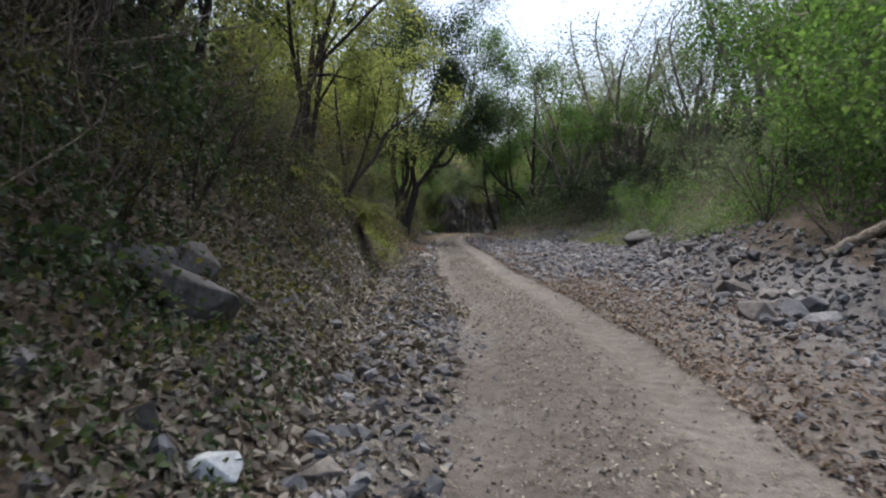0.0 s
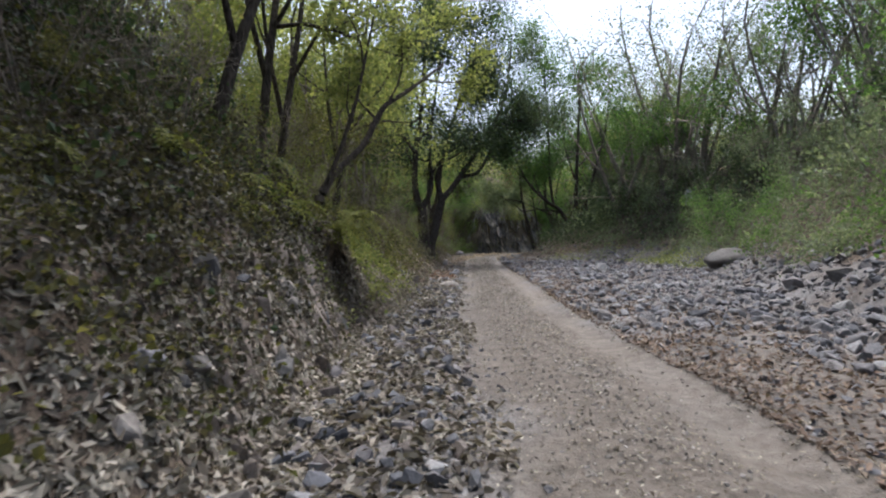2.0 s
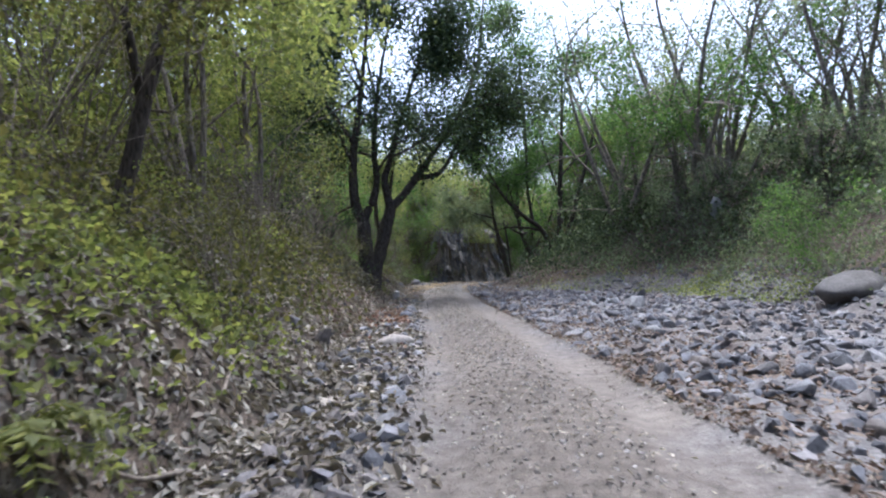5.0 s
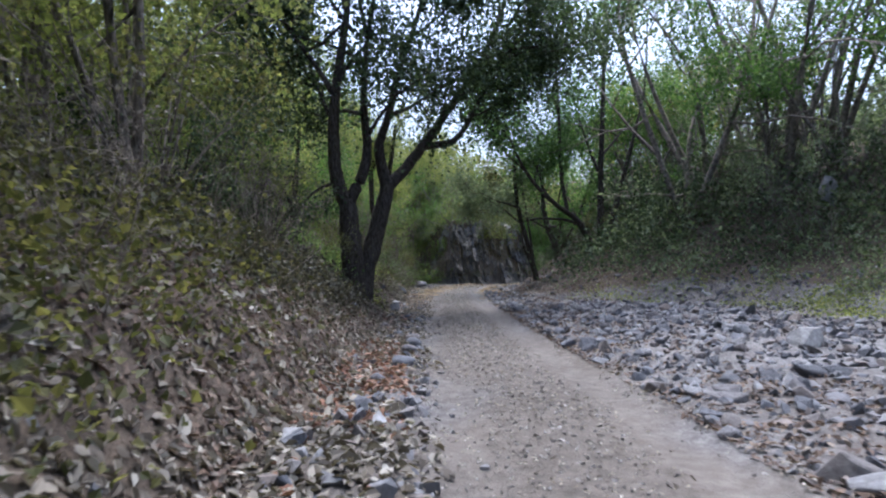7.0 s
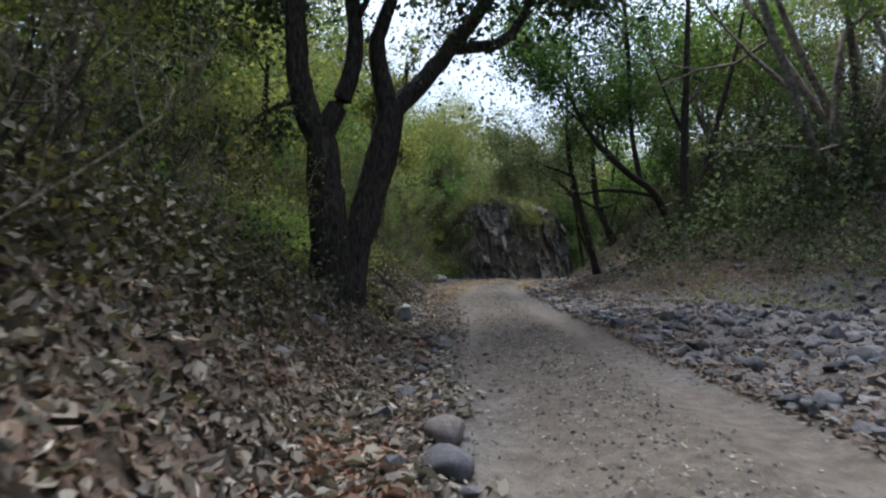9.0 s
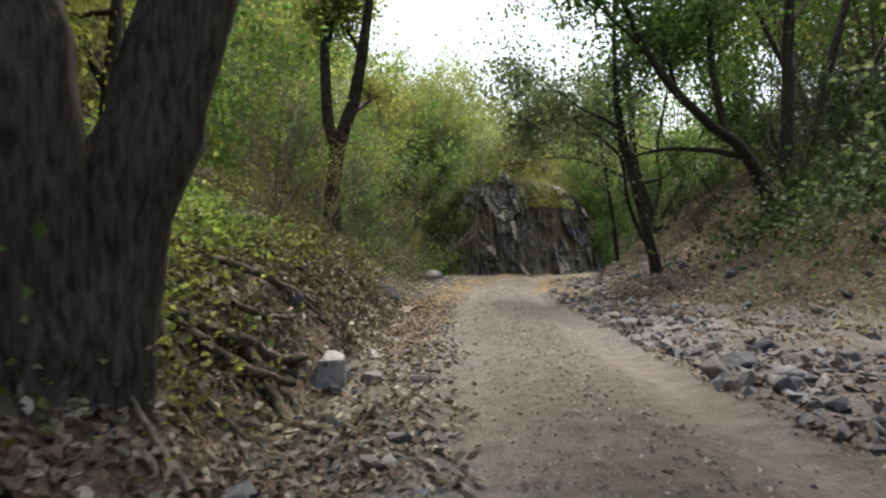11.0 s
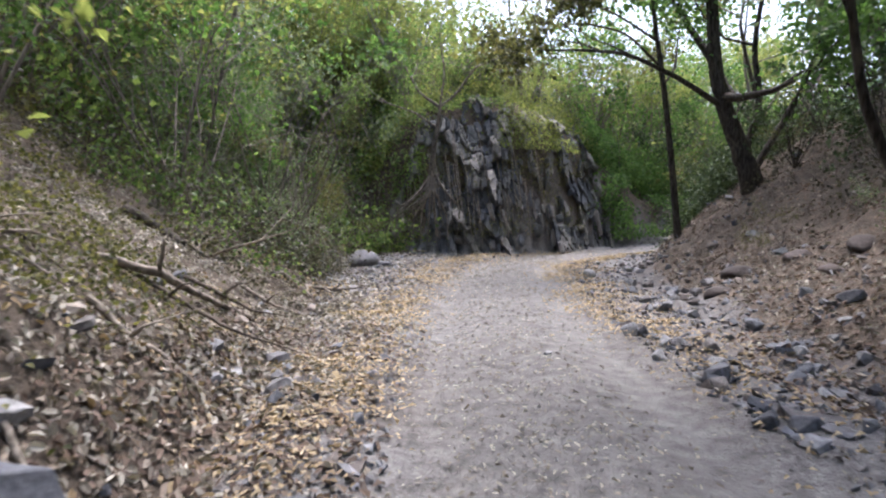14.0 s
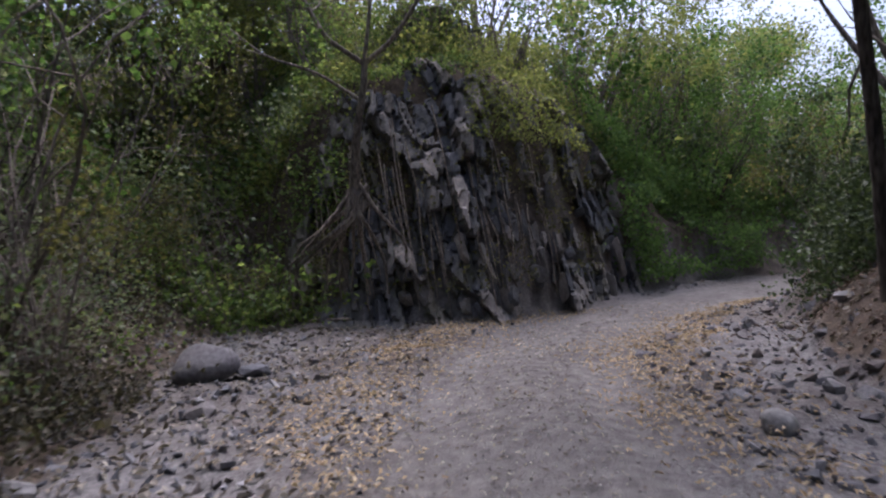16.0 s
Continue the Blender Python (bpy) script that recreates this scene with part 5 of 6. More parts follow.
for k in range(34):
    x0 = rr.uniform(-3.0, 1.6)
    zt, zb = rr.uniform(1.6, 3.6), rr.uniform(0.3, 1.4)
    zt = min(zt, cliff_top(x0) - 0.3)
    lines.append([(x0 - 0.1 * (z_ - zb) + rr.uniform(-0.06, 0.06), face_y(x0, max(z_, 0.1)) - 0.34 + rr.uniform(-0.05, 0.05), z_, q) for z_, q in ((zt, 0.013), (zt * 0.65 + zb * 0.35, 0.012), (zt * 0.3 + zb * 0.7, 0.011), (zb - 0.2, 0.006))])
wood("hanging_roots", lines, DEAD, "pale thin roots hanging down the rock face", "roots", 9)
for k in range(14):
    y = rr.uniform(46.5, 55.5)
    x = float(left_foot(y)) - rr.uniform(0.1, 2.4)
    a, n = rr.uniform(-1.2, 0.6), rr.uniform(0.5, 1.5)
    pts = [on(x + math.cos(a) * n * u + rr.uniform(-0.05, 0.05), y + math.sin(a) * n * u, 0.06 + 0.1 * u * rr.random(), 0.02 * (1.25 - u)) for u in (0, 0.3, 0.6, 1.0)]
    k2 = pts[1]
    fork = [k2, (k2[0] + 0.15, k2[1] + rr.uniform(-0.3, 0.3), k2[2] + 0.1, 0.008), (k2[0] + 0.32, k2[1] + rr.uniform(-0.5, 0.5), k2[2] + 0.12, 0.004)]
    wood("fallen_branch", [pts, fork], DEAD if k % 2 else ROOT, "dry forked branch lying on the leafy bank", "branch", 140 + k)
for k in range(34):
    y = rr.uniform(1, 62)
    s = rr.uniform(-0.2, 3.0)
    x = float(left_foot(y)) - s
    a, n = rr.uniform(0, 6.28), rr.uniform(0.4, 1.3)
    pts = [on(x + math.cos(a) * n * u, y + math.sin(a) * n * u, 0.05 + 0.12 * u * rr.random(), 0.016 * (1.2 - u)) for u in (0, 0.35, 0.7, 1.0)]
    wood("stick", [pts], DEAD, "thin dry stick lying on the leafy bank", "stick", 40 + k)

# ---- overhanging lips of the washed-out bank ----
LIPS = ((14.8, 16.6, 1.45), (41.2, 45.8, 0.95))


def lip_line(y, rim):
    """Back, edge and heights of a lip at y."""
    xb = float(left_foot(y)) - 0.6 - float(dent(y)) - 0.75
    zb = z_at(xb, y) + 0.01
    xe = float(left_foot(y)) - 0.45 - 0.35 * float(fbm(np.array([y]), np.array([0.0]), 1.9, 4, 95)[0]) - 0.6 * (0.5 - float(dent(y)))
    ze = min(rim + 0.4 * float(fbm(np.array([y]), np.array([3.0]), 1.3, 4, 96)[0]), zb + 0.1)
    return xb, zb, xe, ze


def bank_lip(y0, y1, rim):
    rng = np.random.default_rng(int(y0))
    ys = np.arange(y0, y1, 0.09)
    rows = []
    for y in ys:
        xb, zb, xe, ze = lip_line(y, rim)
        rows.append([(xb - 0.25, y, zb - 0.1), (xb, y, zb + 0.02), (xb * 0.55 + xe * 0.45, y, (zb + ze) / 2 + 0.04), (xe - 0.12, y, ze + 0.03), (xe, y, ze - 0.06), (xe - 0.02, y, ze - 0.16), (xe - 0.14, y, ze - 0.25), (xe - 0.4, y, ze - 0.3), (xe - 0.8, y, ze - 0.25), (xe - 1.2, y, ze - 0.3)])
    v = np.array(rows)
    fade = np.clip(np.minimum(ys - y0, y1 - ys) / 0.7, 0, 1)[:, None]
    under = np.minimum(land(v[:, :, 0], v[:, :, 1]) - 0.12, v[:, :, 2])
    v[:, :, 2] = fade * v[:, :, 2] + (1 - fade) * under
    v[:, 2:8] += rng.normal(size=v[:, 2:8].shape) * 0.05
    n, m = v.shape[:2]
    k = np.arange(n * m).reshape(n, m)
    f = np.stack([k[:-1, :-1], k[:-1, 1:], k[1:, 1:], k[1:, :-1]], -1).reshape(-1, 4)
    tagged(new("bank_lip", build("bank_lip", v.reshape(-1, 3), f, EARTH, True)), "overhanging lip of dark soil above a washed-out hollow", "bank", kind="structure")
    for part_no in range(2):
        lines = []
        for _ in range(9):
            y = rng.uniform(y0 + 0.3, y1 - 0.3)
            xb, zb, xe, ze = lip_line(y, rim)
            x1, yy = float(left_foot(y)) - rng.uniform(0.05, 0.6) - 0.5 * float(dent(y)), y + rng.normal() * 0.9
            r = rng.uniform(0.006, 0.02)
            lines.append([(xe - 0.2, y, ze - 0.05, r), (xe + 0.02, y + rng.normal() * 0.08, ze - 0.18, r), (xe - 0.05 + rng.normal() * 0.06, (y + yy) / 2, ze * 0.55, r * 0.8), (x1, yy, z_at(x1, yy) + 0.02, r * 0.5)])
        wood("root_tangle", lines, ROOT if part_no else BARK, "bare roots hanging from the overhanging bank", "roots", 70 + int(y0) + part_no)


for y0, y1, rim in LIPS:
    bank_lip(y0, y1, rim)
rb = random.Random(19)
for y, s, a, n, r in ((5.2, 2.2, 2.4, 2.2, 0.035), (6.5, 2.6, 2.0, 2.6, 0.045), (8.0, 2.0, 2.7, 1.8, 0.03), (9.2, 2.8, 1.9, 2.4, 0.05), (11.0, 2.2, 2.2, 1.8, 0.04), (12.4, 2.4, 1.7, 2.0, 0.07), (4.2, 2.9, 2.9, 2.0, 0.03), (7.3, 3.6, 0.5, 2.4, 0.04), (10.2, 3.4, 0.9, 2.2, 0.04), (53.0, 1.2, -0.5, 1.4, 0.02)):
    x = float(left_foot(y)) - s
    pts = []
    for u in (0, 0.3, 0.6, 0.85, 1.0):
        px, py = x + math.cos(a) * n * u + rb.uniform(-0.1, 0.1), y + math.sin(a) * n * u
        pts.append((px, py, max(z_at(px, py) + 0.06, z_at(x, y) + 0.1 + u * n * 0.25), r * (1.1 - 0.8 * u)))
    k = pts[2]
    side = [k, (k[0] + 0.25, k[1] + 0.2, k[2] + 0.3, r * 0.35), (k[0] + 0.35, k[1] + 0.5, k[2] + 0.45, r * 0.15)]
    wood("fallen_branch", [pts, side], DEAD, "bleached dead branch leaning over the leafy bank", "branch", int(y * 10))

# ---- ferns on the cut bank ----


def fern(x, y, z, size, seed, n=11):
    """A drooping tuft of fronds, each a rib with leaflets on both sides."""
    rng = np.random.default_rng(seed)
    tuft = new("fern")
    tuft.location = (x, y, z)
    tagged(tuft, "yellow-green fern drooping from the cut bank", "fern")
    for k in range(n):
        a = rng.uniform(-1.9, 1.9)
        u = np.linspace(0, 1, 16)
        reach, rise = size * rng.uniform(0.5, 1.35), size * rng.uniform(0.1, 0.6)
        rib = np.stack([np.cos(a) * reach * u, np.sin(a) * reach * u, rise * np.sin(u * 2.2) - rng.uniform(0.4, 1.0) * size * u**2.2], 1)
        g = Geo()
        g.add(*tube(rib, np.linspace(0.005, 0.0015, 16), 4))
        side = np.array([-np.sin(a), np.cos(a), 0])
        for way in (-1, 1):
            at = np.repeat(rib[2:], 3, 0) + rng.normal(size=(42, 3)) * 0.008 * size
            ln = size * 0.17 * np.repeat(np.sin(np.linspace(0.25, 1, 14) * 2.7), 3)[:, None]
            d = side * way + np.array([np.cos(a), np.sin(a), 0]) * 0.5 + np.array([0, 0, -0.35]) + rng.normal(size=(42, 3)) * 0.18
            wide = np.array([np.cos(a), np.sin(a), -0.3]) * ln * 0.17
            v = np.stack([at, at + d * ln * 0.45 + wide, at + d * ln, at + d * ln * 0.45 - wide], 1).reshape(-1, 3)
            g.add(v, np.arange(168).reshape(42, 4))
        part("frond", g.mesh("frond", FERN_LEAF), tuft)
    return tuft


FERN = fern(-2.3, 15.7, 1.75, 0.5, 1)
rf = random.Random(6)
for x, y, dz, c in ((-2.45, 15.2, 0.1, 0.9), (-2.4, 16.3, 0.1, 1.1), (-2.75, 14.0, 0.15, 1.0), (-2.95, 13.2, 0.1, 1.2), (-2.7, 12.3, 0.05, 0.9), (-2.95, 11.3, 0.08, 0.8), (-3.2, 10.0, 0.08, 0.85), (-3.3, 12.2, 0.1, 1.1), (-2.35, 17.3, 0.05, 0.9), (-3.3, 14.6, 0.1, 1.2), (-1.75, 5.0, 0.02, 0.55)):
    copy_thing(FERN, pose(x, y, max(z_at(x, y), 1.5 if 13.8 < y < 16.8 else 0) + dz, 0, rf.uniform(0, 20), rf.uniform(-60, 60)) @ Matrix.Diagonal((c, c, c, 1)))

# ---- leaf litter and undergrowth ----
rl = np.random.default_rng(77)


def slope_normal(x, y):
    e = 0.08
    gx_ = (land(x + e, y) - land(x - e, y)) / (2 * e)
    gy_ = (land(x, y + e) - land(x, y - e)) / (2 * e)
    n = np.stack([-gx_, -gy_, np.ones_like(gx_)], 1)
    return n / np.linalg.norm(n, axis=1, keepdims=True)


def lie(x, y, size, material, name, label, rough=0.32, lift=0.012, plain=False):
    """Fallen leaves lying on the ground at the given places."""
    n = len(x)
    nrm = slope_normal(x, y) + rl.normal(size=(n, 3)) * rough
    nrm /= np.linalg.norm(nrm, axis=1, keepdims=True)
    d = rl.normal(size=(n, 3))
    d -= nrm * (d * nrm).sum(1, keepdims=True)
    d /= np.linalg.norm(d, axis=1, keepdims=True)
    side = np.cross(nrm, d)
    s = (size * rl.uniform(0.55, 1.45, n))[:, None]
    at = np.stack([x, y, land(x, y) + lift + rl.uniform(0, 0.03, n)], 1)
    v, f = leaf_shape(at, d, side, nrm, s, rl.uniform(-0.05, 0.28, n)[:, None])
    if plain:
        v = v.reshape(-1, 6, 3)[:, [0, 2, 3, 5]].reshape(-1, 3)
        f = np.arange(4 * n).reshape(n, 4)
    return tagged(new(name, build(name, v, f, material)), label, "leaf litter", kind="stuff")


def on_lips(per):
    """Places on top of the overhanging lips."""
    out = []
    for y0, y1, rim in LIPS:
        for y in np.arange(y0 + 0.1, y1 - 0.1, 1.0 / per):
            xb, zb, xe, ze = lip_line(y, rim)
            u = rl.uniform(0, 1.12)
            out.append((xb + (xe - xb) * u, y, zb + (ze - zb) * u + 0.05 - (rl.uniform(0, 0.25) if u > 0.95 else 0)))
    return np.array(out)


at = on_lips(420)
v, f = leaf_quads(rl, at + rl.normal(size=at.shape) * np.array([0.02, 0.02, 0.03]), 0.075, 0.4)
tagged(new("leaf_litter", build("leaf_litter", v, f, LITTER)), "brown fallen leaves on the overhanging bank", "leaf litter", kind="stuff")
at = np.repeat(on_lips(42), 22, 0)
v, f = leaf_quads(rl, at + rl.normal(size=at.shape) * np.array([0.12, 0.12, 0.07]) + np.array([0, 0, 0.08]), 0.05, 0.4)
tagged(new("undergrowth", build("undergrowth", v, f, OLIVE)), "olive grass along the overhanging bank", "undergrowth", kind="stuff")


def in_hollows(n):
    """Places on the washed-out face below the lips."""
    out = []
    for y0, y1, rim in LIPS:
        y = rl.uniform(y0, y1, n)
        x = left_foot(y) - dent(y) + 0.05 - rl.uniform(0, 0.75, n)
        out.append(np.stack([x, y, land(x, y)], 1))
    return np.concatenate(out)


at = in_hollows(4000)
v, f = leaf_quads(rl, at + rl.normal(size=at.shape) * 0.04 + np.array([0.05, 0, 0.02]), 0.06, 0.2)
tagged(new("leaf_litter", build("leaf_litter", v, f, LITTER)), "brown leaves caught in the hollows of the bank", "leaf litter", kind="stuff")
twigs = Geo()
for a in in_hollows(170):
    way = np.array([rl.uniform(0, 0.3), rl.normal(), rl.normal() * 0.6 - 0.2])
    way *= rl.uniform(0.15, 0.5) / np.linalg.norm(way)
    mid_ = a + np.array([0.06, 0, 0.03])
    v, f = tube(np.array([mid_ - way * 0.5, mid_ + rl.normal(size=3) * 0.03, mid_ + way * 0.5]), np.array([0.009, 0.007, 0.003]), 4)
    twigs.add(v, f)
tagged(new("rootlets", twigs.mesh("rootlets", ROOT)), "tangle of thin dark rootlets in the hollows of the bank", "roots", kind="stuff")


def spread(n, y0, y1, x_of, keep):
    y = rl.uniform(y0, y1, n)
    x = x_of(y, rl.uniform(0, 1, n))
    ok = rl.uniform(0, 1, n) < keep(x, y)
    return x[ok], y[ok]


patchy = lambda x, y, k, base: np.clip(base + fbm(x, y, 0.6, 3, k), 0.1, 1)
x, y = spread(150000, 0.5, 63, lambda y, u: (lambda a, b: a + (b - a) * u**1.4)(np.maximum(left_foot(y) + 1.4, np.interp(y, ROAD_Y, ROAD_X) - 0.8), left_foot(y) - 3.8), lambda x, y: np.clip((-road_gap(x, y) - 0.95 + 0.6 * fbm(x, y, 0.8, 3, 97)) / 0.9, 0, 1) * patchy(x, y, 81, 0.9) * (y < north_foot(x) + 0.1) * np.where((y > 46) & (road_gap(x, y) > -2.1), 0.4, 1.0) * np.where((y > 56.5) & (x > left_foot(y) - 0.3), 0.45, 1.0) * np.where((y > 38) & (y < 41.5), 0.8, 1.0) * np.where((y > 25) & (y < 37) & (left_foot(y) - x > 0.3), 0.35, 1.0) * np.clip(1 - 1.2 * dent(y), 0.3, 1) * np.where((y < 17) & (left_foot(y) - x > 0.35), 0.13, 1.0))
low = left_foot(y) - x < 0.8
lie(x[low], y[low], np.interp(y[low], [38, 44], [0.085, 0.06]), LITTER, "leaf_litter", "brown and grey fallen leaves covering the foot of the bank", 0.4)
lie(x[~low], y[~low], np.interp(y[~low], [38, 44], [0.095, 0.065]), LITTER, "leaf_litter", "brown and grey fallen leaves covering the bank", 0.4, plain=True)
x, y = spread(8500, 8, 19, lambda y, u: left_foot(y) + 0.3 - 1.1 * u, lambda x, y: patchy(x, y, 87, 1.0))
lie(x, y, 0.08, PALE_LEAF, "leaf_litter", "pale fallen leaves caught on the steep cut bank", 0.6, plain=True)
x, y = spread(15000, 25, 37.5, lambda y, u: left_foot(y) - 0.1 - 3.5 * u**1.3, lambda x, y: patchy(x, y, 90, 0.9))
lie(x, y, 0.08, RUST, "leaf_litter", "dark brown leaves on the shaded bank", 0.4, plain=True)
# Darker litter here puts the bank's shade into the leaf colour.
x, y = spread(30000, 1, 17, lambda y, u: left_foot(y) - 0.35 - 4.5 * u**1.2, lambda x, y: patchy(x, y, 89, 0.9))
lie(x, y, 0.09, SHADED_LITTER, "leaf_litter", "greyish leaves under the brush, darkened for the shade of the bank", 0.4, plain=True)
x, y = spread(42000, 42, 63, lambda y, u: right_foot(y) - 0.8 + 8 * u**1.2, lambda x, y: np.clip((road_gap(x, y) - np.interp(y, [49, 53], [1.1, 2.6])) / 0.5, 0.05, 1) * patchy(x, y, 82, 0.8))
lie(x, y, 0.068, RUST, "leaf_litter", "dry brown leaves strewn over the slope under the trees", plain=True)
x, y = spread(15000, 43, 62, lambda y, u: right_foot(y) - 0.6 + 6 * u**1.3, lambda x, y: np.clip((road_gap(x, y) - np.interp(y, [49, 53], [1.2, 2.6])) / 0.5, 0.05, 1) * patchy(x, y, 182, 0.55))
lie(x, y, 0.062, LITTER, "leaf_litter", "pale dry leaves scattered over the slope under the trees", 0.45)
x, y = spread(30000, 1, 44, lambda y, u: np.interp(y, ROAD_Y, ROAD_X) + 1.1 + np.interp(y, [12, 17], [3.0, 2.2]) * u**1.4, lambda x, y: np.clip(np.interp(y, [13, 18], [0.85, 0.4]) + 0.9 * fbm(x, y, 0.5, 3, 83), 0.02, 1))
lie(x, y, 0.07, RUST, "leaf_litter", "reddish brown leaves blown along the edge of the track", plain=True)
x, y = spread(40000, 0, 62, lambda y, u: np.interp(y, ROAD_Y, ROAD_X) - 1.4 + 2.7 * u, lambda x, y: np.clip(0.8 - 0.95 * np.exp(-(((road_gap(x, y) - 0.75) / 0.3) ** 2)) - 0.5 * np.exp(-(((road_gap(x, y) + 0.8) / 0.22) ** 2)) + 0.8 * fbm(x, y, 0.8, 3, 84), 0.03, 1) * np.interp(y, [0, 14, 60], [0.8, 1, 0.7]))
lie(x, y, 0.042, LITTER, "leaf_litter", "scattered dry leaves on the crown of the track", 0.2, plain=True)
x, y = spread(70000, 43, 63.5, lambda y, u: np.interp(y, ROAD_Y, ROAD_X) - 2.4 + 4.8 * u, lambda x, y: np.clip((y - 44) / 6, 0.1, 1) * np.exp(-(((np.abs(road_gap(x, y)) - 1.4 + 0.5 * fbm(x, y, 0.7, 3, 98)) / np.interp(y, [44, 52, 60], [0.3, 0.4, 0.6])) ** 2)) * patchy(x, y, 85, 0.75))
lie(x, y, 0.048, STRAW, "leaf_litter", "straw-yellow fallen leaves along both edges of the track", 0.25, 0.03, plain=True)
x, y = spread(10000, 43, 63.5, lambda y, u: np.interp(y, ROAD_Y, ROAD_X) - 1.3 + 2.6 * u, lambda x, y: patchy(x, y, 93, 0.5))
lie(x, y, 0.036, LITTER, "leaf_litter", "pale dry leaves strewn over the grey track", 0.2, plain=True)
x, y = spread(7000, 30, 38.5, lambda y, u: left_foot(y) + 0.9 - 1.5 * u, lambda x, y: np.clip((-road_gap(x, y) - 1.2) / 0.4, 0, 1) * patchy(x, y, 86, 0.6))
lie(x, y, 0.08, RUST, "leaf_litter", "rust-brown fallen leaves at the foot of the oak", plain=True)


x, y = spread(14000, 38, 52, lambda y, u: left_foot(y) + 1.0 - 1.6 * u, lambda x, y: np.clip((-road_gap(x, y) - 1.0) / 0.5, 0, 1) * patchy(x, y, 88, 0.6))
lie(x, y, 0.07, RUST, "leaf_litter", "orange-brown fallen leaves at the foot of the bank", plain=True)


x, y = spread(6500, 24, 37.5, lambda y, u: left_foot(y) + 0.95 - 1.0 * u, lambda x, y: np.clip((-road_gap(x, y) - 1.15) / 0.4, 0, 1) * np.clip(0.5 + 1.5 * fbm(x, y, 0.7, 3, 186), 0, 1))
lie(x, y, 0.085, RUSSET, "leaf_litter", "orange-brown fallen leaves beside the track", 0.4)
x, y = spread(2600, 20, 37, lambda y, u: left_foot(y) + 0.8 - 2.6 * u, lambda x, y: np.clip((-road_gap(x, y) - 1.2) / 0.4, 0, 1) * patchy(x, y, 187, 0.6))
lie(x, y, 0.13, PALE_LEAF, "leaf_litter", "large pale dead leaves on the bank", 0.55)
x, y = spread(13000, 42, 55, lambda y, u: left_foot(y) + 0.8 - 3.0 * u, lambda x, y: np.clip((-road_gap(x, y) - 1.2) / 0.4, 0, 1) * patchy(x, y, 188, 0.7))
lie(x, y, 0.055, PALE_LEAF, "leaf_litter", "pale dry leaves on the bank above the track", 0.45)
x, y = spread(8000, 42, 56, lambda y, u: left_foot(y) + 1.0 - 2.2 * u, lambda x, y: np.clip((-road_gap(x, y) - 1.2) / 0.4, 0, 1) * np.clip(0.4 + 1.5 * fbm(x, y, 0.6, 3, 189), 0, 1))
lie(x, y, 0.055, STRAW, "leaf_litter", "straw-yellow leaves blown against the bank", 0.35)


def thicket(n, per, y0, y1, x_of, leaf, size, tall, label, keep=None, wide=0.3):
    y = rl.uniform(y0, y1, n)
    x = x_of(y, rl.uniform(0, 1, n))
    h = tall * rl.uniform(0.3, 1.0, n)
    k = rl.integers(0, n, n * per)
    up = rl.uniform(0, 1, n * per) ** 0.8
    px, py = x[k] + rl.normal(size=n * per) * wide * (0.4 + up), y[k] + rl.normal(size=n * per) * wide * (0.4 + up)
    at = np.stack([px, py, land(px, py) + up * h[k]], 1)
    ok = np.abs(road_gap(px, py)) > 2.0
    v, f = leaf_quads(rl, at[ok], size, 0.4)
    return tagged(new("undergrowth", build("undergrowth", v, f, leaf)), label, "undergrowth", kind="stuff")


left_of = lambda a, b: (lambda y, u: left_foot(y) - a - (b - a) * u)
right_of = lambda a, b: (lambda y, u: right_foot(y) + a + (b - a) * u)
thicket(26, 60, 1.8, 5.5, left_of(0.2, 1.7), DARK_GREEN, 0.06, 0.25, "small dark green herbs among the fallen leaves", wide=0.18)
thicket(110, 60, 0, 16, left_of(0.6, 4.5), OLIVE, 0.06, 0.35, "low olive herbs on the leafy bank")
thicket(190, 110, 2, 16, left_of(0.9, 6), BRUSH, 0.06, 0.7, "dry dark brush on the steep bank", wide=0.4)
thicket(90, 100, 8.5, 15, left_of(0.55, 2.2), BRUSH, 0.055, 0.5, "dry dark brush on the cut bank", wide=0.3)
thicket(45, 110, 9, 15.5, left_of(0.9, 2.4), OLIVE, 0.05, 0.45, "olive herbs on top of the cut bank", wide=0.25)
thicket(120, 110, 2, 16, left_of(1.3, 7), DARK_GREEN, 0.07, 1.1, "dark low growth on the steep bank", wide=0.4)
thicket(60, 120, 14, 22, left_of(0.5, 2.2), LIME, 0.06, 0.5, "yellow-green growth hanging over the cut bank")
thicket(130, 110, 18, 28, left_of(0.6, 4.5), OLIVE, 0.065, 1.0, "olive brush along the bank", wide=0.4)
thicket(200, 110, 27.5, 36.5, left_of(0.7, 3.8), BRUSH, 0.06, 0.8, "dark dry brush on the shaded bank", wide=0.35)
thicket(90, 110, 27, 38, left_of(1.6, 4.5), OLIVE, 0.065, 0.8, "olive brush along the shaded bank", wide=0.4)
thicket(120, 160, 34, 42, left_of(1.8, 6), FRESH, 0.06, 1.1, "shaded green growth behind the oak", wide=0.45)
thicket(60, 120, 44.5, 51, left_of(0.9, 2.6), OLIVE, 0.04, 0.22, "olive grass on the edge of the bank", wide=0.3)
thicket(70, 110, 45, 58, left_of(1.6, 5), OLIVE, 0.05, 0.35, "olive growth on top of the bank", wide=0.35)
thicket(110, 120, 54, 66, left_of(0.3, 6), FRESH, 0.065, 1.2, "green bramble below the rock face", wide=0.4)
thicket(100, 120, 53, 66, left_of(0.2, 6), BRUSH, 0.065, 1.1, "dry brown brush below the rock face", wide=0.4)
thicket(160, 110, 6, 24, right_of(1.9, 6.5), GREEN, 0.08, 1.3, "fresh green growth on the slope", wide=0.45)
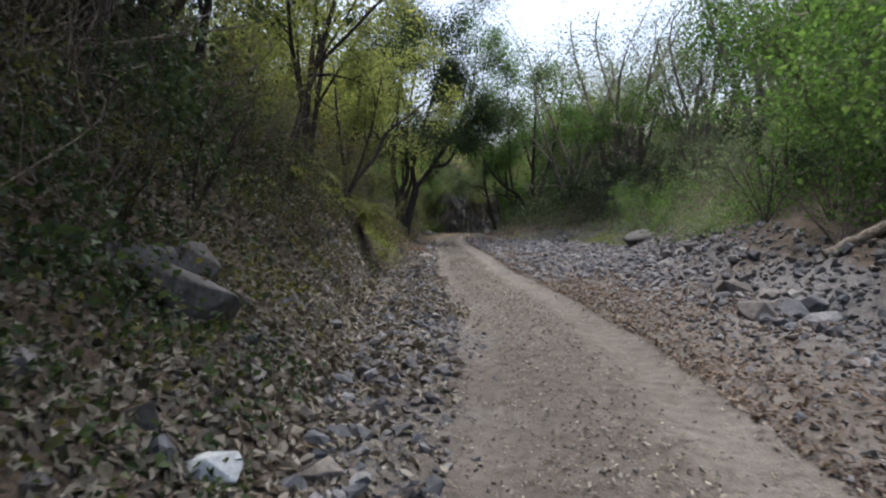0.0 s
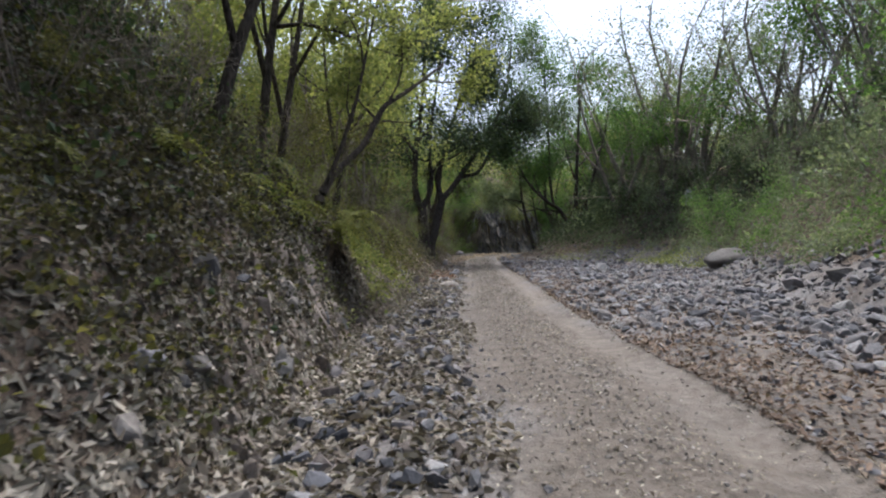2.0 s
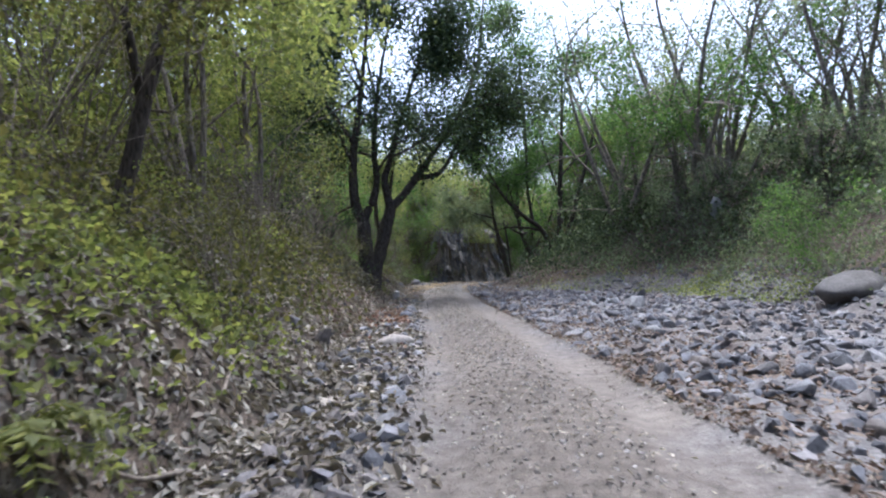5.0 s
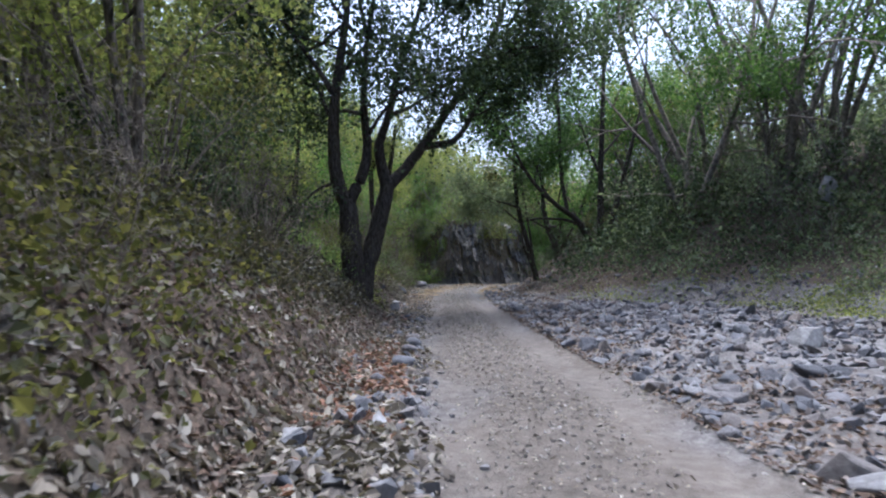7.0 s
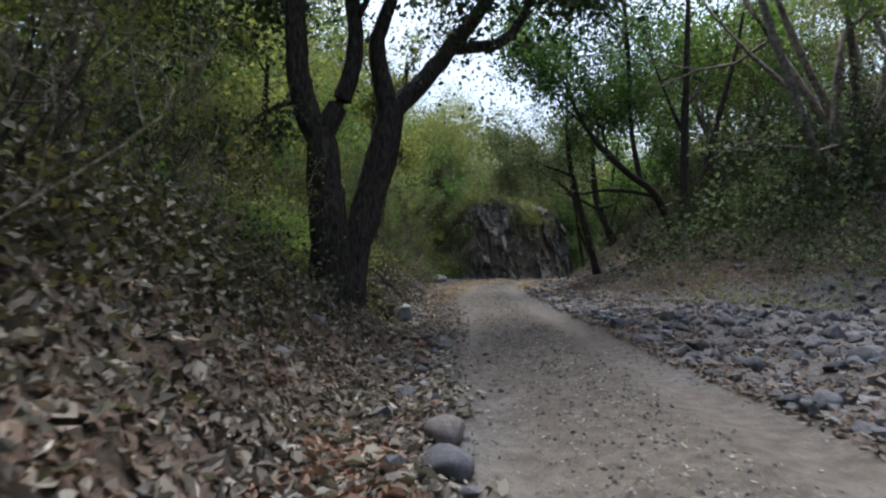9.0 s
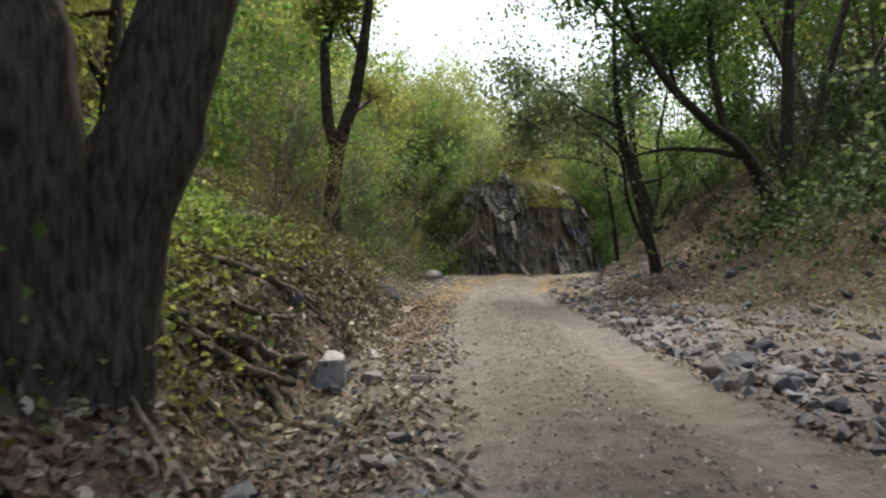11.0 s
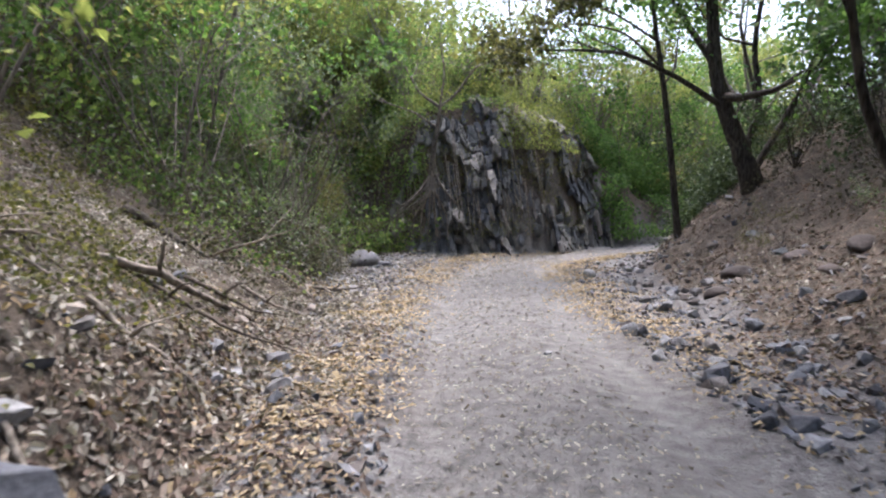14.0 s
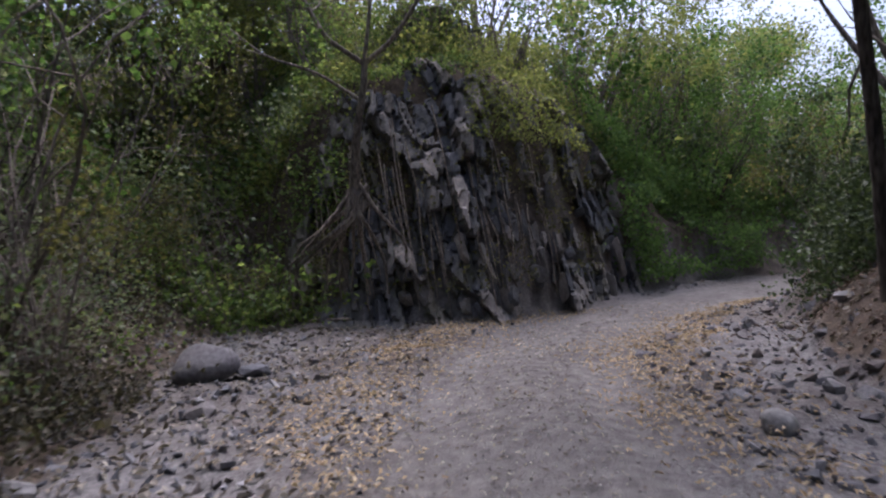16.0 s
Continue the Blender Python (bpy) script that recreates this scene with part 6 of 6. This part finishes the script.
thicket(200, 110, 20, 46, right_of(0.9, 6), HAZY, 0.075, 1.1, "green growth on the slope, paled for the haze", wide=0.45)
thicket(60, 100, 30, 44, right_of(-0.6, 1.2), LIME, 0.05, 0.3, "low green grass at the foot of the slope", wide=0.4)
thicket(90, 110, 46, 66, right_of(5, 10), DARK_GREEN, 0.08, 1.2, "dark growth on the upper slope", wide=0.5)
thicket(90, 130, 38.5, 43.5, left_of(1.1, 3.4), FRESH, 0.06, 0.6, "yellow-green leafy plants above the roots", wide=0.3)
thicket(30, 100, 38, 44, left_of(0.15, 1.3), BRUSH, 0.05, 0.45, "dark dry brush on the root-bound bank", wide=0.25)
thicket(30, 100, 38, 45, left_of(0.2, 1.6), OLIVE, 0.05, 0.3, "olive herbs on the root-bound bank", wide=0.25)
thicket(60, 110, 37.5, 42.5, left_of(0.7, 3), LIME, 0.055, 0.45, "leafy green plants among the roots", wide=0.25)
thicket(150, 110, 63.6, 68, lambda y, u: -4.5 + 7.5 * u, LIME, 0.075, 0.9, "yellow-green growth on top of the rock face", wide=0.4)
thicket(260, 110, 66, 76, lambda y, u: 3.5 + 12 * u, GREEN, 0.09, 2.6, "green growth behind the bend", wide=0.5)


def hanging(n, x0, x1, z0, z1, leaf, size, label, out=0.18):
    """Leaves growing over the rock face."""
    x = rl.uniform(x0, x1, n)
    clump = rl.uniform(0, 1, n)
    z = z0 + (z1 - z0) * clump
    xs = np.linspace(x0, x1, 24)
    zs = np.linspace(z0, z1, 14)
    grid = np.array([[face_y(a, b) for b in zs] for a in xs])
    i = np.clip(((x - x0) / (x1 - x0) * 23).astype(int), 0, 23)
    j = np.clip((clump * 13).astype(int), 0, 13)
    keep = fbm(x, z, 1.1, 3, 91) > -0.05
    at = np.stack([x, grid[i, j] - rl.uniform(0.0, out + 0.2 * (fbm(x, z, 1.6, 2, 92) + 0.5), n), z], 1)[keep]
    v, f = leaf_quads(rl, at, size, 0.3, 1.9, 0.5)
    return tagged(new("creeper", build("creeper", v, f, leaf)), label, "creeper", kind="stuff")


hanging(2500, -3.7, -2.6, 1.6, 4.8, FRESH, 0.06, "green creeper over the shaded side of the rock face", 0.5)
hanging(7000, -0.6, 2.4, 3.0, 5.4, LIME, 0.055, "yellow-green growth hanging over the top of the rock face", 0.5)
hanging(4500, -2.6, -0.4, 4.2, 5.9, FRESH, 0.06, "green growth over the crest of the rock face", 0.55)
hanging(3500, -2.6, 2.4, 0.6, 3.2, OLIVE, 0.05, "dry tufts growing in the cracks of the rock face", 0.45)

# Wooded slopes further back.
thicket(170, 75, -5, 20, left_of(4.5, 14), DARK_GREEN, 0.17, 2.6, "dark brush on the upper bank", wide=0.8)
thicket(90, 75, 18, 28, left_of(4.0, 12), LIME, 0.12, 2.6, "yellow-green brush on the upper bank", wide=0.8)
thicket(130, 85, 28, 42, left_of(3.5, 12), LIME, 0.1, 2.6, "yellow-green brush on the shaded upper bank", wide=0.8)
thicket(90, 80, 40, 49, left_of(4.5, 15), LIME, 0.11, 2.6, "yellow-green brush on the upper bank", wide=0.9)
thicket(100, 80, 49, 60, left_of(4.0, 14), OLIVE, 0.11, 2.6, "olive brush on the upper bank", wide=0.9)
thicket(300, 85, 54, 70, left_of(2.5, 14), FRESH, 0.12, 2.8, "green brush on the upper bank", wide=0.8)
thicket(150, 75, 2, 26, right_of(3.5, 14), GREEN, 0.17, 2.6, "green brush on the upper slope", wide=0.8)
thicket(230, 75, 22, 48, right_of(3.0, 16), HAZY, 0.15, 2.4, "grey-green brush on the upper slope, paled for the haze", wide=0.8)
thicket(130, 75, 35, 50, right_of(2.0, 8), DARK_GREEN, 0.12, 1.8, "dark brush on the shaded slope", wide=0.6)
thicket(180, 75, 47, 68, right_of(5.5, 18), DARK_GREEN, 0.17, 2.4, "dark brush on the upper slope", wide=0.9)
thicket(260, 75, 68, 90, lambda y, u: -22 + 44 * u, LIME, 0.19, 3.0, "yellow-green brush on the hill behind the bend", wide=1.0)
thicket(260, 85, 63, 71, lambda y, u: -10 + 7 * u, FRESH, 0.11, 1.5, "green brush on the hill beside the rock face", wide=0.5)
bx = rl.uniform(2.6, 12, 110)
by = north_foot(bx) + rl.uniform(0.0, 2.0, 110)
bk = rl.integers(0, 110, 12000)
bu = rl.uniform(0, 1, 12000)
bpx, bpy_ = bx[bk] + rl.normal(size=12000) * 0.35, by[bk] + rl.normal(size=12000) * 0.35
bat = np.stack([bpx, bpy_, land(bpx, bpy_) + 1.3 * bu], 1)[np.abs(road_gap(bpx, bpy_)) > 1.5]
tagged(new("undergrowth", build("undergrowth", *leaf_quads(rl, bat, 0.09, 0.4), GREEN)), "green brush at the outside of the bend", "undergrowth", kind="stuff")
hanging(9000, 3.0, 9.0, 0.3, 2.6, GREEN, 0.08, "green brush hanging over the outer bank of the bend", 0.55)

# Dark leaves massed here stand for the shadow on the bank.
thicket(80, 110, 58.4, 63, right_of(0.5, 3.0), DARK_GREEN, 0.06, 1.0, "low brush inside the bend, dark to stand for the bank's shadow", wide=0.35)
thicket(150, 120, 58.8, 63, right_of(0.8, 3.8), DARK_GREEN, 0.07, 1.7, "bramble inside the bend, dark to stand for the shadow on the slope", wide=0.4)
thicket(60, 110, 55.5, 59.5, left_of(0.1, 1.8), BRUSH, 0.055, 0.6, "dry twiggy brush beside the boulder", wide=0.3)
thicket(70, 90, 47, 58, right_of(2.6, 6), BRUSH, 0.055, 0.55, "dry brown brush on the leaf-strewn slope", wide=0.35)
thicket(110, 150, 56.6, 61, left_of(0.6, 4.5), HAZY, 0.05, 1.5, "dense grey-green brush hanging over the boulder", wide=0.4)
# Scrub covering the hillsides further out.
thicket(420, 50, -30, 90, left_of(13, 45), OLIVE, 0.42, 4.0, "scrub covering the far hillside", wide=1.6)
thicket(420, 50, -30, 90, right_of(14, 45), HAZY, 0.42, 4.0, "scrub covering the far hillside", wide=1.6)
thicket(320, 50, 80, 130, lambda y, u: -50 + 100 * u, OLIVE, 0.45, 4.0, "scrub covering the hill behind the bend", wide=1.8)
